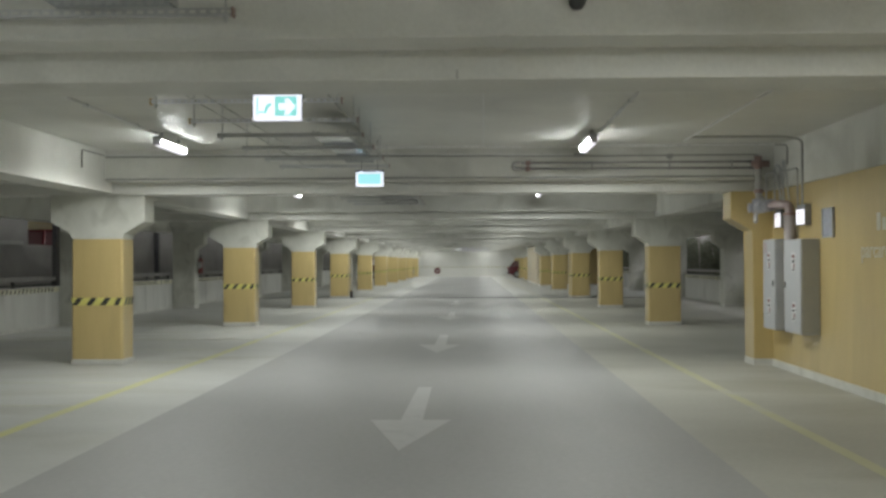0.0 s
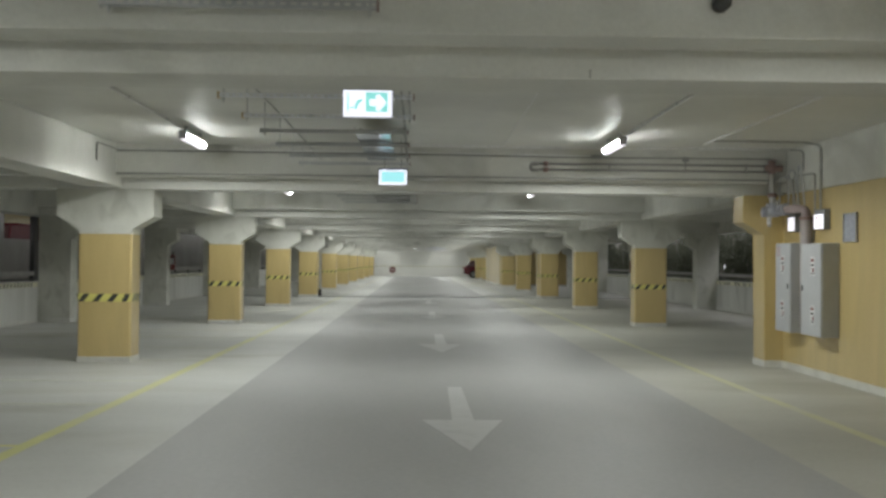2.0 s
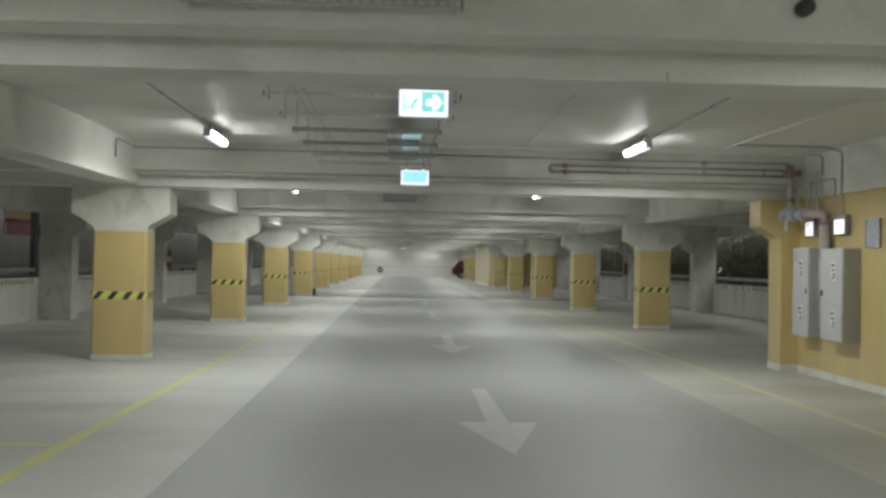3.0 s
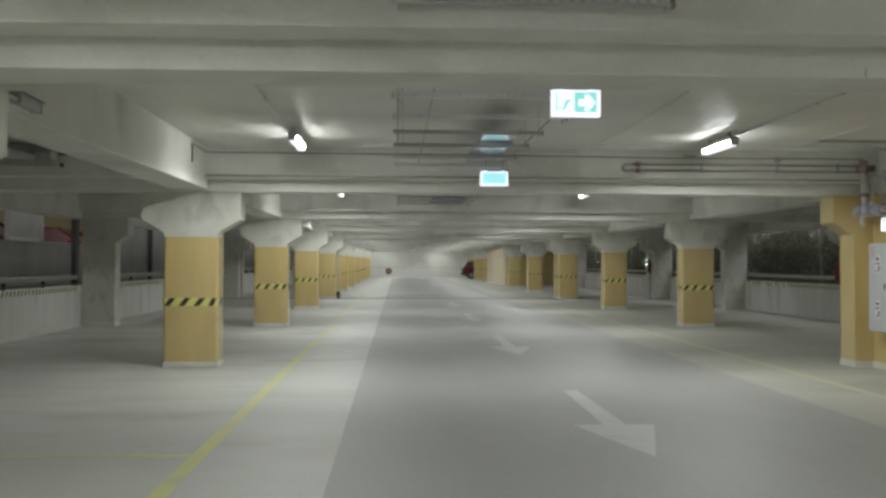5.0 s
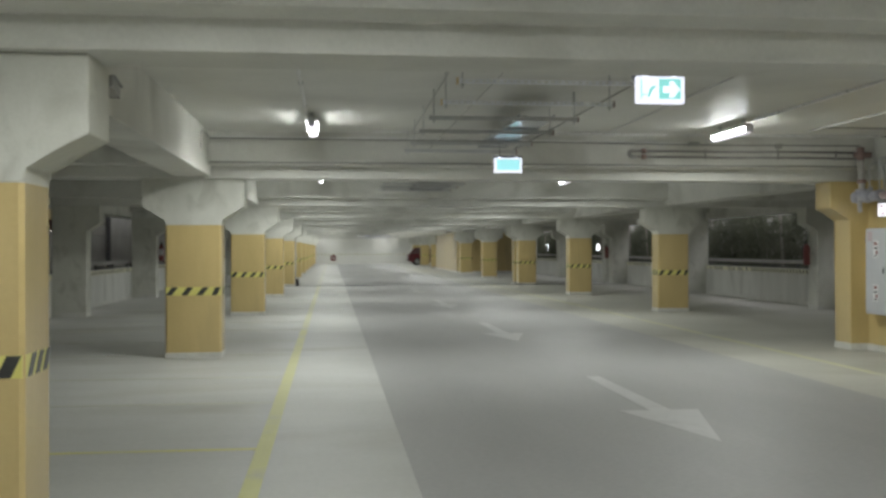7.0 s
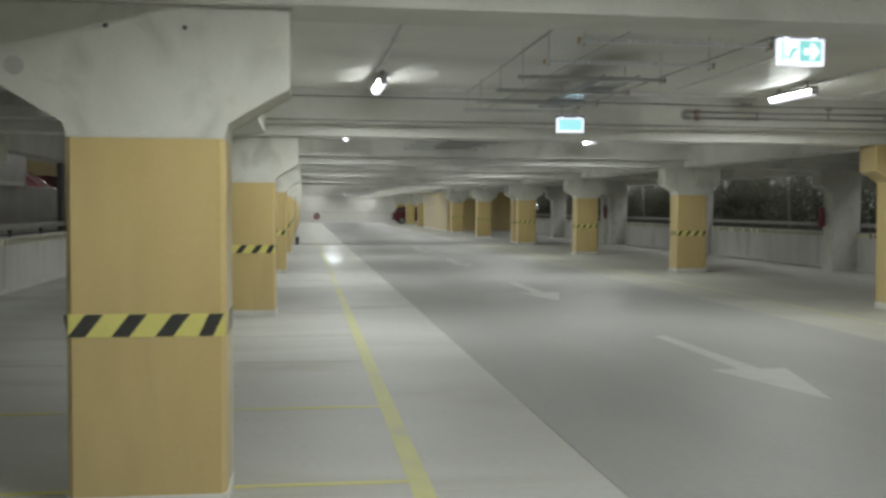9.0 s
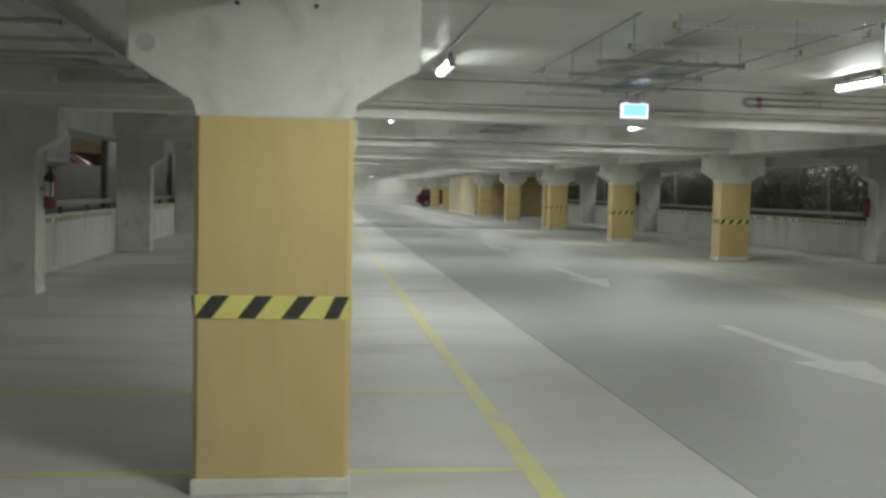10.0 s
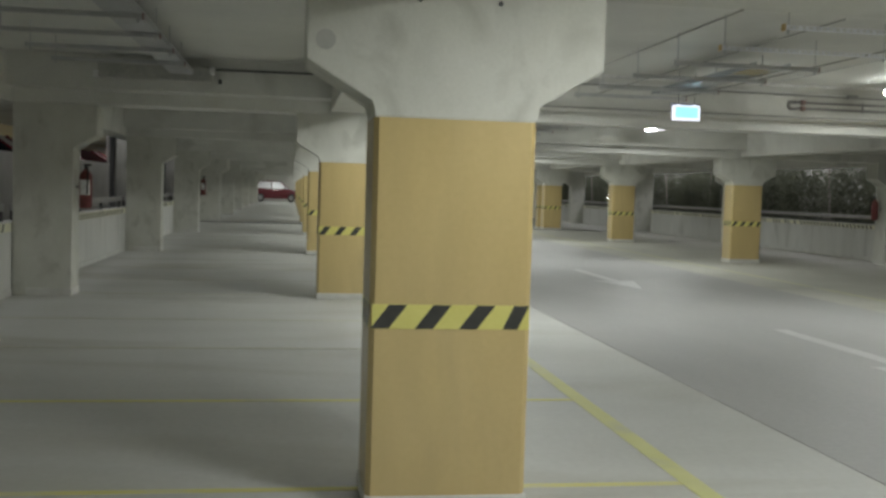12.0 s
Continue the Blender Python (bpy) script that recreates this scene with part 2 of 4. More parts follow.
def prism(bm, outline, axis, a, b, bevel=0.0):
    """Extrudes an outline of (u, v) along axis 'x' (u=y, v=z), 'y' (u=x, v=z) or 'z' (u=x, v=y)."""
    def at(u, v, w):
        return {"x": (w, u, v), "y": (u, w, v), "z": (u, v, w)}[axis]
    lo = [bm.verts.new(at(u, v, a)) for u, v in outline]
    hi = [bm.verts.new(at(u, v, b)) for u, v in outline]
    n = len(outline)
    fs = [bm.faces.new(lo[::-1]), bm.faces.new(hi)]
    fs += [bm.faces.new((lo[i], lo[(i + 1) % n], hi[(i + 1) % n], hi[i])) for i in range(n)]
    if bevel:
        es = list({e for f in fs for e in f.edges})
        bmesh.ops.bevel(bm, geom=es, offset=bevel, segments=2, affect="EDGES", profile=0.6)
    return bm


def cyl(bm, r, p, q, segs=16, r2=None):
    p, q = Vector(p), Vector(q)
    m = Matrix.Translation((p + q) / 2) @ (q - p).to_track_quat("Z", "Y").to_matrix().to_4x4()
    bmesh.ops.create_cone(bm, cap_ends=True, segments=segs, radius1=r, radius2=r if r2 is None else r2, depth=(q - p).length, matrix=m)
    return bm


def sweep(bm, pts, r, segs=10, bend=0.06):
    """A round pipe along corner points, with rounded bends."""
    pts = [Vector(p) for p in pts]
    path = [pts[0]]
    for i in range(1, len(pts) - 1):
        a, b, c = pts[i - 1], pts[i], pts[i + 1]
        d = min(bend, (a - b).length * 0.45, (c - b).length * 0.45)
        u, v = b + (a - b).normalized() * d, b + (c - b).normalized() * d
        for s in (0, 0.25, 0.5, 0.75, 1):
            path.append(u * (1 - s) ** 2 + b * 2 * s * (1 - s) + v * s * s)
    path.append(pts[-1])
    rings, up = [], None
    for i, p in enumerate(path):
        d = (path[min(i + 1, len(path) - 1)] - path[max(i - 1, 0)]).normalized()
        if up is None:
            up = d.orthogonal().normalized()
        up = (up - d * up.dot(d)).normalized()
        side = d.cross(up)
        rings.append([bm.verts.new(p + (up * math.cos(t) + side * math.sin(t)) * r) for t in (2 * math.pi * k / segs for k in range(segs))])
    for a, b in zip(rings, rings[1:]):
        for k in range(segs):
            bm.faces.new((a[k], a[(k + 1) % segs], b[(k + 1) % segs], b[k]))
    bm.faces.new(rings[0][::-1])
    bm.faces.new(rings[-1])
    return bm


def structure(name, bm, material, label, category, smooth=False):
    return tagged(part(name, bm, material, None, "", smooth), label, category, kind="structure")


# ---- ground, floor, ceiling ----
structure("ground", boxed(-900, 900, -900, 900, -0.9, -0.42), EARTH, "dark soil and leaf litter around the parking deck", "ground")
structure("floor", boxed(WL - 0.25, WR + 0.25, Y0, Y1 + 0.3, -0.4, 0.0), FLOOR, "light grey coated concrete parking floor with tyre stains", "floor")
lane_bm = boxed(-1.2, 3.32, Y0 + 0.2, JOINT - 0.07, 0.0, 0.004)
box(lane_bm, -1.2, 3.32, JOINT + 0.13, Y1 - 3.0, 0.0, 0.004)
structure("road", lane_bm, LANE, "darker grey coated driving lane down the hall", "driving lane")
structure("floor_side", boxed(3.32, WR, Y0 + 0.2, JOINT - 0.07, 0.0, 0.0018), FLOOR_SIDE, "soiled brownish grey parking floor along the core wall side", "floor")
structure("floor_joint", boxed(WL, WR, JOINT - 0.06, JOINT + 0.12, 0.0, 0.012, 0.004), JOINTSEAL, "dark metal expansion joint cover across the floor", "expansion joint")
structure("ceiling", boxed(WL - 0.5, WR + 0.5, Y0, Y1 + 0.3, CEIL_Z, 3.2), CEIL, "bare grey concrete slab soffit", "ceiling")
structure("wall_south", boxed(WL - 0.5, WR + 0.5, Y0 - 0.3, Y0, -0.4, 3.2), CONC, "bare concrete end wall behind the camera", "wall")
fw = structure("wall_north", boxed(WL - 0.5, WR + 0.5, Y1, Y1 + 0.3, -0.4, 3.2), FARWALL, "white painted end wall with a faded warning stripe", "wall")
nb = bmesh.new()
for i in range(46):
    box(nb, -7.0 + i * 0.36, -6.86 + i * 0.36, Y1 - 0.006, Y1 - 0.002, 0.84, 0.94)
tagged(part("warning_stripe", nb, STRIPE_DULL, fw), "faded dashed warning stripe", kind="stuff")

# ---- transverse beams ----
TB_OUT = [(-0.34, LIP_Z), (-0.08, LIP_Z), (-0.08, BEAM_Z), (0.34, BEAM_Z), (0.34, LIP_Z), (0.62, LIP_Z), (0.62, CEIL_Z + 0.06), (-0.34, CEIL_Z + 0.06)]
tb = mesh_of(prism(bmesh.new(), TB_OUT, "x", WL - 0.45, WR + 0.45, 0.008), "beam_transverse")
for y in LINES:
    b = structure("beam", tb, CONC, "cast concrete cross beam with a lower lip under the soffit", "beam")
    b.matrix_basis = pose(0, y, -0.006 if y > 4 else 0.0)

# ---- lengthwise beams over the column rows ----
for x0, x1 in ((-3.68, -3.22), (5.52, 5.98)):
    for a, b_ in zip(LINES, LINES[1:]):
        if b_ - a < 2:
            continue
        structure("beam", boxed(x0, x1, a + 0.30, b_ - 0.05, 2.31, CEIL_Z + 0.015, 0.012), CONC, "pale concrete lengthwise beam between two columns", "beam")
for x0, x1 in ((WL - 0.4, WL + 0.02), (WR - 0.02, WR + 0.4)):
    for a, b_ in zip(LINES, LINES[1:]):
        if b_ - a > 2:
            structure("beam", boxed(x0, x1, a + 0.32, b_ - 0.06, 2.28, CEIL_Z + 0.012, 0.012), CONC, "grey concrete edge beam over the side opening", "beam")


# ---- columns ----
def stripe_mesh(w, h, lean, t):
    bm = bmesh.new()
    prism(bm, [(0, 0), (w, 0), (w + lean, h), (lean, h)], "y", -t, 0)
    return mesh_of(bm, "stripe")


STRIPE = stripe_mesh(0.078, 0.102, 0.078, 0.0015)
STRIPE_END = stripe_mesh(0.066, 0.102, 0.048, 0.0015)
for sm in (STRIPE, STRIPE_END):
    sm.materials.append(TAPE_B)
CAP = [(0, 1.693), (0.70, 1.693), (0.70, CAP_Z0), (0.99, CAP_Z1), (0.99, BEAM_Z), (-0.29, BEAM_Z), (-0.29, CAP_Z1), (0, CAP_Z0)]


def chamfered(x0, x1, y0, y1, c):
    """Outline of a rectangle with its corners cut off."""
    return [(x0 + c, y0), (x1 - c, y0), (x1, y0 + c), (x1, y1 - c), (x1 - c, y1), (x0 + c, y1), (x0, y1 - c), (x0, y0 + c)]


def column():
    """A painted column with base, capital and warning tape; its origin is the front left corner on the floor."""
    c = thing("column", "ochre painted concrete column with warning tape and flared capital", "column", "columns along the driving lane")
    part("plinth", boxed(-0.006, 0.706, -0.006, CD + 0.006, 0, 0.075, 0.008), PLINTH, c, "pale painted plinth")
    part("shaft", prism(bmesh.new(), chamfered(0, 0.70, 0, CD, 0.022), "z", 0.07, 1.695), YELLOW, c, "ochre painted shaft with chamfered corners")
    part("capital", prism(bmesh.new(), CAP, "y", 0.0, CD, 0.012), CONC_COL, c, "bare concrete flared capital")
    for nm, bm in (("front", boxed(0.008, 0.692, -0.003, 0.012, 0.80, 0.905)), ("left", boxed(-0.002, 0.012, 0.03, CD - 0.03, 0.80, 0.905)), ("right", boxed(0.688, 0.702, 0.03, CD - 0.03, 0.80, 0.905))):
        tape = part("warning_tape", bm, TAPE_Y, c, "yellow and black warning tape")
        n = 4 if nm == "front" else 3
        for i in range(n):
            s = part("stripe", STRIPE_END if nm == "front" and i == 3 else STRIPE, TAPE_B, tape)
            if nm == "front":
                s.matrix_basis = pose(0.004 + i * 0.191, -0.0032, 0.8015)
            elif nm == "left":
                s.matrix_basis = pose(-0.0022, 0.385 - i * 0.13, 0.8015, 0, 0, -90)
            else:
                s.matrix_basis = pose(0.7022, 0.045 + i * 0.12, 0.8015, 0, 0, 90)
    return c


col_lines = [y for y in LINES if y > -9]
proto = column()
proto.matrix_basis = pose(LX0, 0, 0)
for y in col_lines:
    if y != 0:
        copy_thing(proto, pose(LX0, y, 0))
for y in col_lines:
    if y > 10 and not 52 < y < 60:
        copy_thing(proto, pose(RX0, y, 0))


# ---- outer wall columns, parapets, rails ----
WCAP = [(0.15, 0.0), (0.82, 0.0), (0.82, CAP_Z0), (1.10, CAP_Z1), (1.10, BEAM_Z), (0.15, BEAM_Z)]


def wall_column():
    c = thing("wall_column", "bare grey concrete outer column with a one-sided bracket", "column", "outer columns")
    part("shaft", prism(bmesh.new(), WCAP, "y", 0, CD, 0.012), CONC_COL, c)
    part("plinth", boxed(0.3, 0.828, -0.008, CD + 0.008, 0, 0.09, 0.006), PLINTH, c, "pale painted plinth")
    return c


wproto = wall_column()
wproto.matrix_basis = pose(-7.54, 0, 0)
for y in col_lines:
    if y != 0:
        copy_thing(wproto, pose(-7.54, y, 0))
    copy_thing(wproto, pose(9.90, y + CD, 0, 0, 0, 180))


def parapet(y0, y1, side):
    x0, x1 = (WL - 0.2, WL) if side < 0 else (WR, WR + 0.2)
    w = structure("parapet", boxed(x0, x1, y0, y1, 0, PAR_H, 0.01), CONC_WALL, "stained concrete parapet with a worn warning stripe along its top", "parapet")
    xi = x1 if side < 0 else x0
    d = 0.004 * (1 if side < 0 else -1)
    part("plinth", boxed(min(xi, xi + d * 3), max(xi, xi + d * 3), y0 + 0.01, y1 - 0.01, 0, 0.08), PLINTH, w, "pale skirting strip")
    if side < 0 and y0 > 25:
        return w
    part("warning_tape", boxed(min(xi, xi + d), max(xi, xi + d), y0 + 0.02, y1 - 0.02, 0.755, 0.86), TAPE_FADED, w, "worn pale tape")
    sb = bmesh.new()
    worn = 0.03 if side < 0 else 0.12
    for i in range(int((y1 - y0) / 0.175) - 1):
        y = y0 + 0.05 + i * 0.175
        if random.random() < worn:
            continue
        h = random.uniform(0.85, 1.0)
        a = [(y, 0.758), (y + 0.085, 0.758), (y + 0.085 + 0.06 * h, 0.758 + 0.098 * h), (y + 0.06 * h, 0.758 + 0.098 * h)]
        prism(sb, a, "x", min(xi + d, xi + 1.6 * d), max(xi + d, xi + 1.6 * d))
    tagged(part("hatching", sb, TAPE_DARK, w), "worn dark slanted stripes", kind="stuff")
    return w


def guard_rail(y0, y1, x):
    r = thing("guard_rail", "dark steel guard rail above the parapet", "rail", "rails over the parapets")
    part("rail", boxed(x - 0.03, x + 0.03, y0, y1, 0.99, 1.08, 0.008), PIPESTEEL, r)
    part("lower_rail", boxed(x - 0.02, x + 0.02, y0, y1, 0.90, 0.93), DARKSTEEL, r)
    n = max(2, int((y1 - y0) / 1.9))
    for i in range(n + 1):
        y = y0 + 0.06 + (y1 - y0 - 0.12) * i / n
        part("post", boxed(x - 0.025, x + 0.025, y - 0.025, y + 0.025, PAR_H, 1.0), DARKSTEEL, r)
    return r


for a, b_ in zip(col_lines, col_lines[1:]):
    if b_ - a < 2:
        continue
    for side, x in ((-1, WL - 0.11), (1, WR + 0.11)):
        parapet(a + 0.01, b_ + 0.005, side)
        guard_rail(a + CD, b_, x)

# ---- yellow stair core walls on the right row ----
core = structure("wall_east", boxed(5.55, 5.80, -8.0, 8.07, 0, BEAM_Z + 0.01, 0.006), YELLOW, "ochre painted stair core wall with a pale skirting", "wall")
part("baseboard", boxed(5.532, 5.55, -8.0, 8.062, 0, 0.09, 0.004), PLINTH, core, "pale painted skirting")
structure("beam", boxed(5.515, 5.6, -8.0, 7.86, BEAM_Z - 0.004, CEIL_Z + 0.01), CONC, "grey concrete beam face above the ochre wall", "beam")
PIL = [(5.30, 0.08), (5.95, 0.08), (5.95, BEAM_Z - 0.005), (5.01, BEAM_Z - 0.005), (5.01, CAP_Z1), (5.30, CAP_Z0)]
pil = thing("end_column", "ochre painted column at the end of the core wall", "column")
part("shaft", prism(bmesh.new(), PIL, "y", 8.07, 8.50, 0.012), YELLOW, pil)
part("plinth", boxed(5.292, 5.95, 8.062, 8.508, 0, 0.09, 0.006), PLINTH, pil, "pale painted plinth")
CORE_Y = 51.9
core2 = structure("wall_core", boxed(5.45, WR, CORE_Y, 63.5, 0, BEAM_Z + 0.01), YELLOW, "ochre painted second stair core far down the hall", "wall")
part("baseboard", boxed(5.435, WR, CORE_Y - 0.015, 63.5, 0, 0.09), PLINTH, core2, "pale painted skirting")

# ---- floor markings ----
def arrow(y_tip, label):
    yt = y_tip
    out = [(1.065, yt), (1.42, yt + 1.41), (1.175, yt + 1.40), (1.165, yt + 3.65), (1.015, yt + 3.65), (0.985, yt + 1.40), (0.72, yt + 1.41)]
    tagged(part("floor_arrow", prism(bmesh.new(), out, "z", 0.0042, 0.0066), LINE_W), label, "floor arrow", "arrows on the driving lane")


for yt in (2.11, 9.93, 18.3, 26.2):
    arrow(yt, "worn white direction arrow painted on the driving lane")
for x in (-2.17, 4.26):
    for a, b_ in ((Y0 + 0.3, 3.2), (3.2, 12.4), (12.4, JOINT - 0.07), (JOINT + 0.13, Y1 - 3)):
        paint = LINE_FAINT if a > JOINT else LINE_OLD if x > 0 or a > 5 else LINE_Y if a < 0 else LINE_MID
        tagged(part("lane_line", boxed(x - 0.055, x + 0.055, a, b_, 0.0, 0.0028), paint), "worn yellow line along the parking bays", "floor line", "yellow bay lines")
for base in LINES:
    if base > -9 and base != JOINT:
        for dy in (0.36, 2.28, 4.38, 6.2):
            tagged(part("bay_line", boxed(WL + 0.05, -2.226, base + dy - 0.028, base + dy + 0.028, 0.0, 0.0026), LINE_THIN if base == 0 and dy < 3 or base < 0 else LINE_FAINT), "thin faded yellow line between parking bays", "floor line", "bay dividing lines")


# ---- luminaires ----
def luminaire():
    """Short tube light with a housing, a deep glowing cover and two suspension brackets; origin at its middle on the ceiling, tube along y."""
    l = thing("tube_light", "weatherproof fluorescent tube light glowing under the ceiling", "ceiling light", "tube lights along the lane")
    hb = bmesh.new()
    prism(hb, [(-0.040, -0.060), (0.040, -0.060), (0.064, -0.100), (-0.064, -0.100)], "y", -0.50, 0.50, 0.004)
    part("housing", hb, LAMPBODY, l, "grey plastic housing")
    part("diffuser_side", prism(bmesh.new(), [(0.045, -0.101), (0.046, -0.120), (0.038, -0.1435), (-0.038, -0.1435), (-0.046, -0.120), (-0.045, -0.101)], "y", -0.49, 0.49), LAMP_SIDE, l, "glowing prismatic side cover")
    part("diffuser", prism(bmesh.new(), [(0.0375, -0.144), (0.027, -0.163), (-0.027, -0.163), (-0.0375, -0.144)], "y", -0.49, 0.49), LAMP, l, "brightly glowing lower cover")
    for e in (-1, 1):
        part("end_cap", boxed(-0.046, 0.046, e * 0.50 - 0.011, e * 0.50 + 0.011, -0.158, -0.09, 0.006), ENDGREY, l, "pale plastic end cap")
        part("bracket", boxed(-0.02, 0.02, e * 0.34 - 0.015, e * 0.34 + 0.015, -0.062, 0.0), GALV, l)
        for q in (-0.0665, 0.0665):
            part("clip", boxed(q - 0.005, q + 0.005, e * 0.34 - 0.012, e * 0.34 + 0.012, -0.1, -0.08, 0.002), ENDGREY, l)
    return l


lproto = luminaire()


def tube_beam(x, y, points, z=CEIL_Z, watts=TUBE_WATTS):
    """The light of one tube, strung along its underside."""
    for k in range(points):
        ld = bpy.data.lights.new("tube_light_beam", "SPOT")
        ld.energy, ld.color, ld.shadow_soft_size = watts / points, (0.95, 0.985, 0.955), 0.02
        ld.spot_size, ld.spot_blend = math.radians(171), 0.42
        new("tube_light_beam", ld).matrix_basis = pose(x, y - 0.5 + 1.0 * (k + 0.5) / points, z - 0.185) @ Matrix.Diagonal((1, 0.95, 1, 1))


first = True
for a, b_ in zip(LINES, LINES[1:]):
    if b_ - a < 2:
        continue
    for x, cx, dy in ((-1.91, -1.965, 6.43), (2.965, 3.06, 6.50)):
        dy = 6.2 if -9 < a < -1 else dy
        m = pose(x, a + dy, CEIL_Z)
        tube_beam(x, a + dy, 5 if -9 < a < 15 else 2, CEIL_Z, TUBE_WATTS if a < 15 else TUBE_WATTS * 1.1)
        if first:
            lproto.matrix_basis, first = m, False
        else:
            copy_thing(lproto, m)
        cd = thing("conduit", "thin grey conduit along the soffit feeding a tube light", "conduit", "light conduits")
        part("pipe", sweep(bmesh.new(), [(cx, a + 0.64, CEIL_Z - 0.012), (cx, a + dy - 0.40, CEIL_Z - 0.014)], 0.015, 8), WHITEPIPE, cd)
        for k in range(4):
            part("clip", boxed(cx - 0.022, cx + 0.022, a + 1.2 + k * 1.4, a + 1.22 + k * 1.4, CEIL_Z - 0.028, CEIL_Z), GALV, cd)
fl = thing("tube_light", "thin bluish tube light under a far cross beam", "ceiling light", at=pose(1.5, JOINT + SHIFT + 5 * S - 0.21, LIP_Z))
part("housing", boxed(-1.15, 1.52, -0.03, 0.03, -0.03, 0.0, 0.004), HOUSING, fl)
part("bright_end", boxed(-1.12, -0.75, -0.045, 0.045, -0.075, -0.031, 0.01), WHITE_GLOW_DIM, fl, "bright glowing end")
part("tube", boxed(-0.74, 1.5, -0.025, 0.025, -0.07, -0.031, 0.012), FARBLUE, fl, "dim bluish tube")
for x in (-2.03, 2.95):
    copy_thing(lproto, pose(x, Y1 - 1.6, CEIL_Z, 0, 0, 90))
    tube_beam(x, Y1 - 1.6, 1, CEIL_Z, 30.0)


# ---- exit signs ----
def exit_sign(x, y, z, w, h, picture):
    s = thing("exit_sign", "lit green and white emergency exit sign hung from the soffit" if picture else "lit plain green exit sign plate hung from the soffit", "exit sign", at=pose(x, y, z))
    part("case", boxed(-w / 2, w / 2, -0.012, 0.03, 0, h, 0.008), SIGN_W, s, "glowing white case")
    t = 0.0145
    if picture:
        part("green_field", boxed(-0.012, w / 2 - 0.026, -t, -0.011, 0.028, h - 0.016), SIGN_G, s, "glowing green field")
        out = [(0.014, 0.067), (0.062, 0.067), (0.050, 0.040), (0.078, 0.036), (0.121, 0.088), (0.078, 0.140), (0.050, 0.136), (0.062, 0.109), (0.014, 0.109)]
        part("arrow", prism(bmesh.new(), out, "y", -t - 0.003, -t), SIGN_W, s, "white arrow")
        part("door_bar", boxed(-w / 2 + 0.026, -w / 2 + 0.036, -t, -0.011, 0.028, h - 0.02), SIGN_G, s, "green door symbol bar")
        pb = bmesh.new()
        prism(pb, [(-0.085, 0.04), (-0.072, 0.04), (-0.052, 0.085), (-0.03, 0.10), (-0.036, 0.112), (-0.062, 0.105), (-0.075, 0.085)], "y", -t, -0.011)
        prism(pb, [(-0.115, 0.05), (-0.085, 0.05), (-0.085, 0.06), (-0.115, 0.06)], "y", -t, -0.011)
        part("symbol", pb, SIGN_G, s, "plain green symbol")
    else:
        part("green_field", boxed(-w / 2 + 0.026, w / 2 - 0.026, -t, -0.011, 0.028, h - 0.016), SIGN_B, s, "glowing aqua green field")
    for k in (-1, 1):
        part("clip", boxed(k * w * 0.3 - 0.014, k * w * 0.3 + 0.014, -0.006, 0.02, h, h + 0.014, 0.003), SIGN_W, s)
        part("hanger", cyl(bmesh.new(), 0.003, (k * w * 0.3, 0.008, h + 0.013), (k * w * 0.3, 0.008, CEIL_Z - z), 6), DARKSTEEL, s)
    part("back_box", boxed(-w / 2 - 0.01, w / 2 + 0.01, 0.03, 0.07, h - 0.02, h + 0.035, 0.005), HOUSING, s, "grey mounting box")
    return s


exit_sign(0.345, 1.31, 2.292, 0.312, 0.17, True)
exit_sign(0.375, 6.88, 2.285, 0.33, 0.172, False)


# ---- trapeze hangers and cable trays ----
def trapeze(x0, x1, y, z, perforated, capped=False):
    h = thing("trapeze_hanger", "perforated steel channel hung on two threaded rods", "cable hanger", "hangers under the soffit")
    cb = bmesh.new()
    e = 0.0135 if capped else 0.0175
    if perforated:
        box(cb, x0, x1, y - 0.02, y - 0.017, z - e, z - e * 0.45)
        box(cb, x0, x1, y - 0.02, y - 0.017, z + e * 0.45, z + e)
        for i in range(int((x1 - x0) / 0.05)):
            box(cb, x0 + i * 0.05, x0 + i * 0.05 + 0.022, y - 0.02, y - 0.017, z - e * 0.45, z + e * 0.45)
    else:
        box(cb, x0, x1, y - 0.02, y - 0.017, z - e, z + e)
    if not perforated:
        box(cb, x0, x1, y + 0.017, y + 0.02, z - e, z + e)
    box(cb, x0, x1, y - 0.017, y + 0.017, z - e, z - e + 0.003)
    part("channel", cb, CHANNEL_LIT if capped else GALV, h)
    for x in (x0 + 0.03, x1 - 0.03):
        part("rod", cyl(bmesh.new(), 0.005, (x, y, z - 0.05), (x, y, CEIL_Z), 6), GALV, h)
        part("nut", cyl(bmesh.new(), 0.012, (x, y, z - 0.034), (x, y, z - 0.021), 6), GALV, h)
    part("end_cap", boxed(x1, x1 + 0.012, y - 0.022, y + 0.022, z - 0.024, z + 0.022), RUST, h, "dull red protective end cap")
    part("end_cap", boxed(x0 - 0.012, x0, y - 0.022, y + 0.022, z - 0.024, z + 0.022), ENDCAP if capped else GALV, h, "yellow protective end cap" if capped else "")
    return h


for i, y in enumerate((2.62, 3.65, 4.62, 5.66, 6.78, 7.7)):
    trapeze(-0.80, 0.63 if i < 2 else 0.57, y - 0.3, 2.585, i < 2, i < 2)
trapeze(-0.80, 0.47, -0.42, 2.56, True)
for y in (-1.5, -2.6, -3.7):
    trapeze(-0.80, 0.47, y, 2.56, True)
for y in (1.6, 2.55, 3.56, 4.55, 5.49, 6.5):
    trapeze(-6.56, -5.26, y, 2.62, False)
for y in (11.0, 12.0, 13.0, 14.0, 15.0):
    trapeze(-0.77, 0.66, y, 2.55, False)


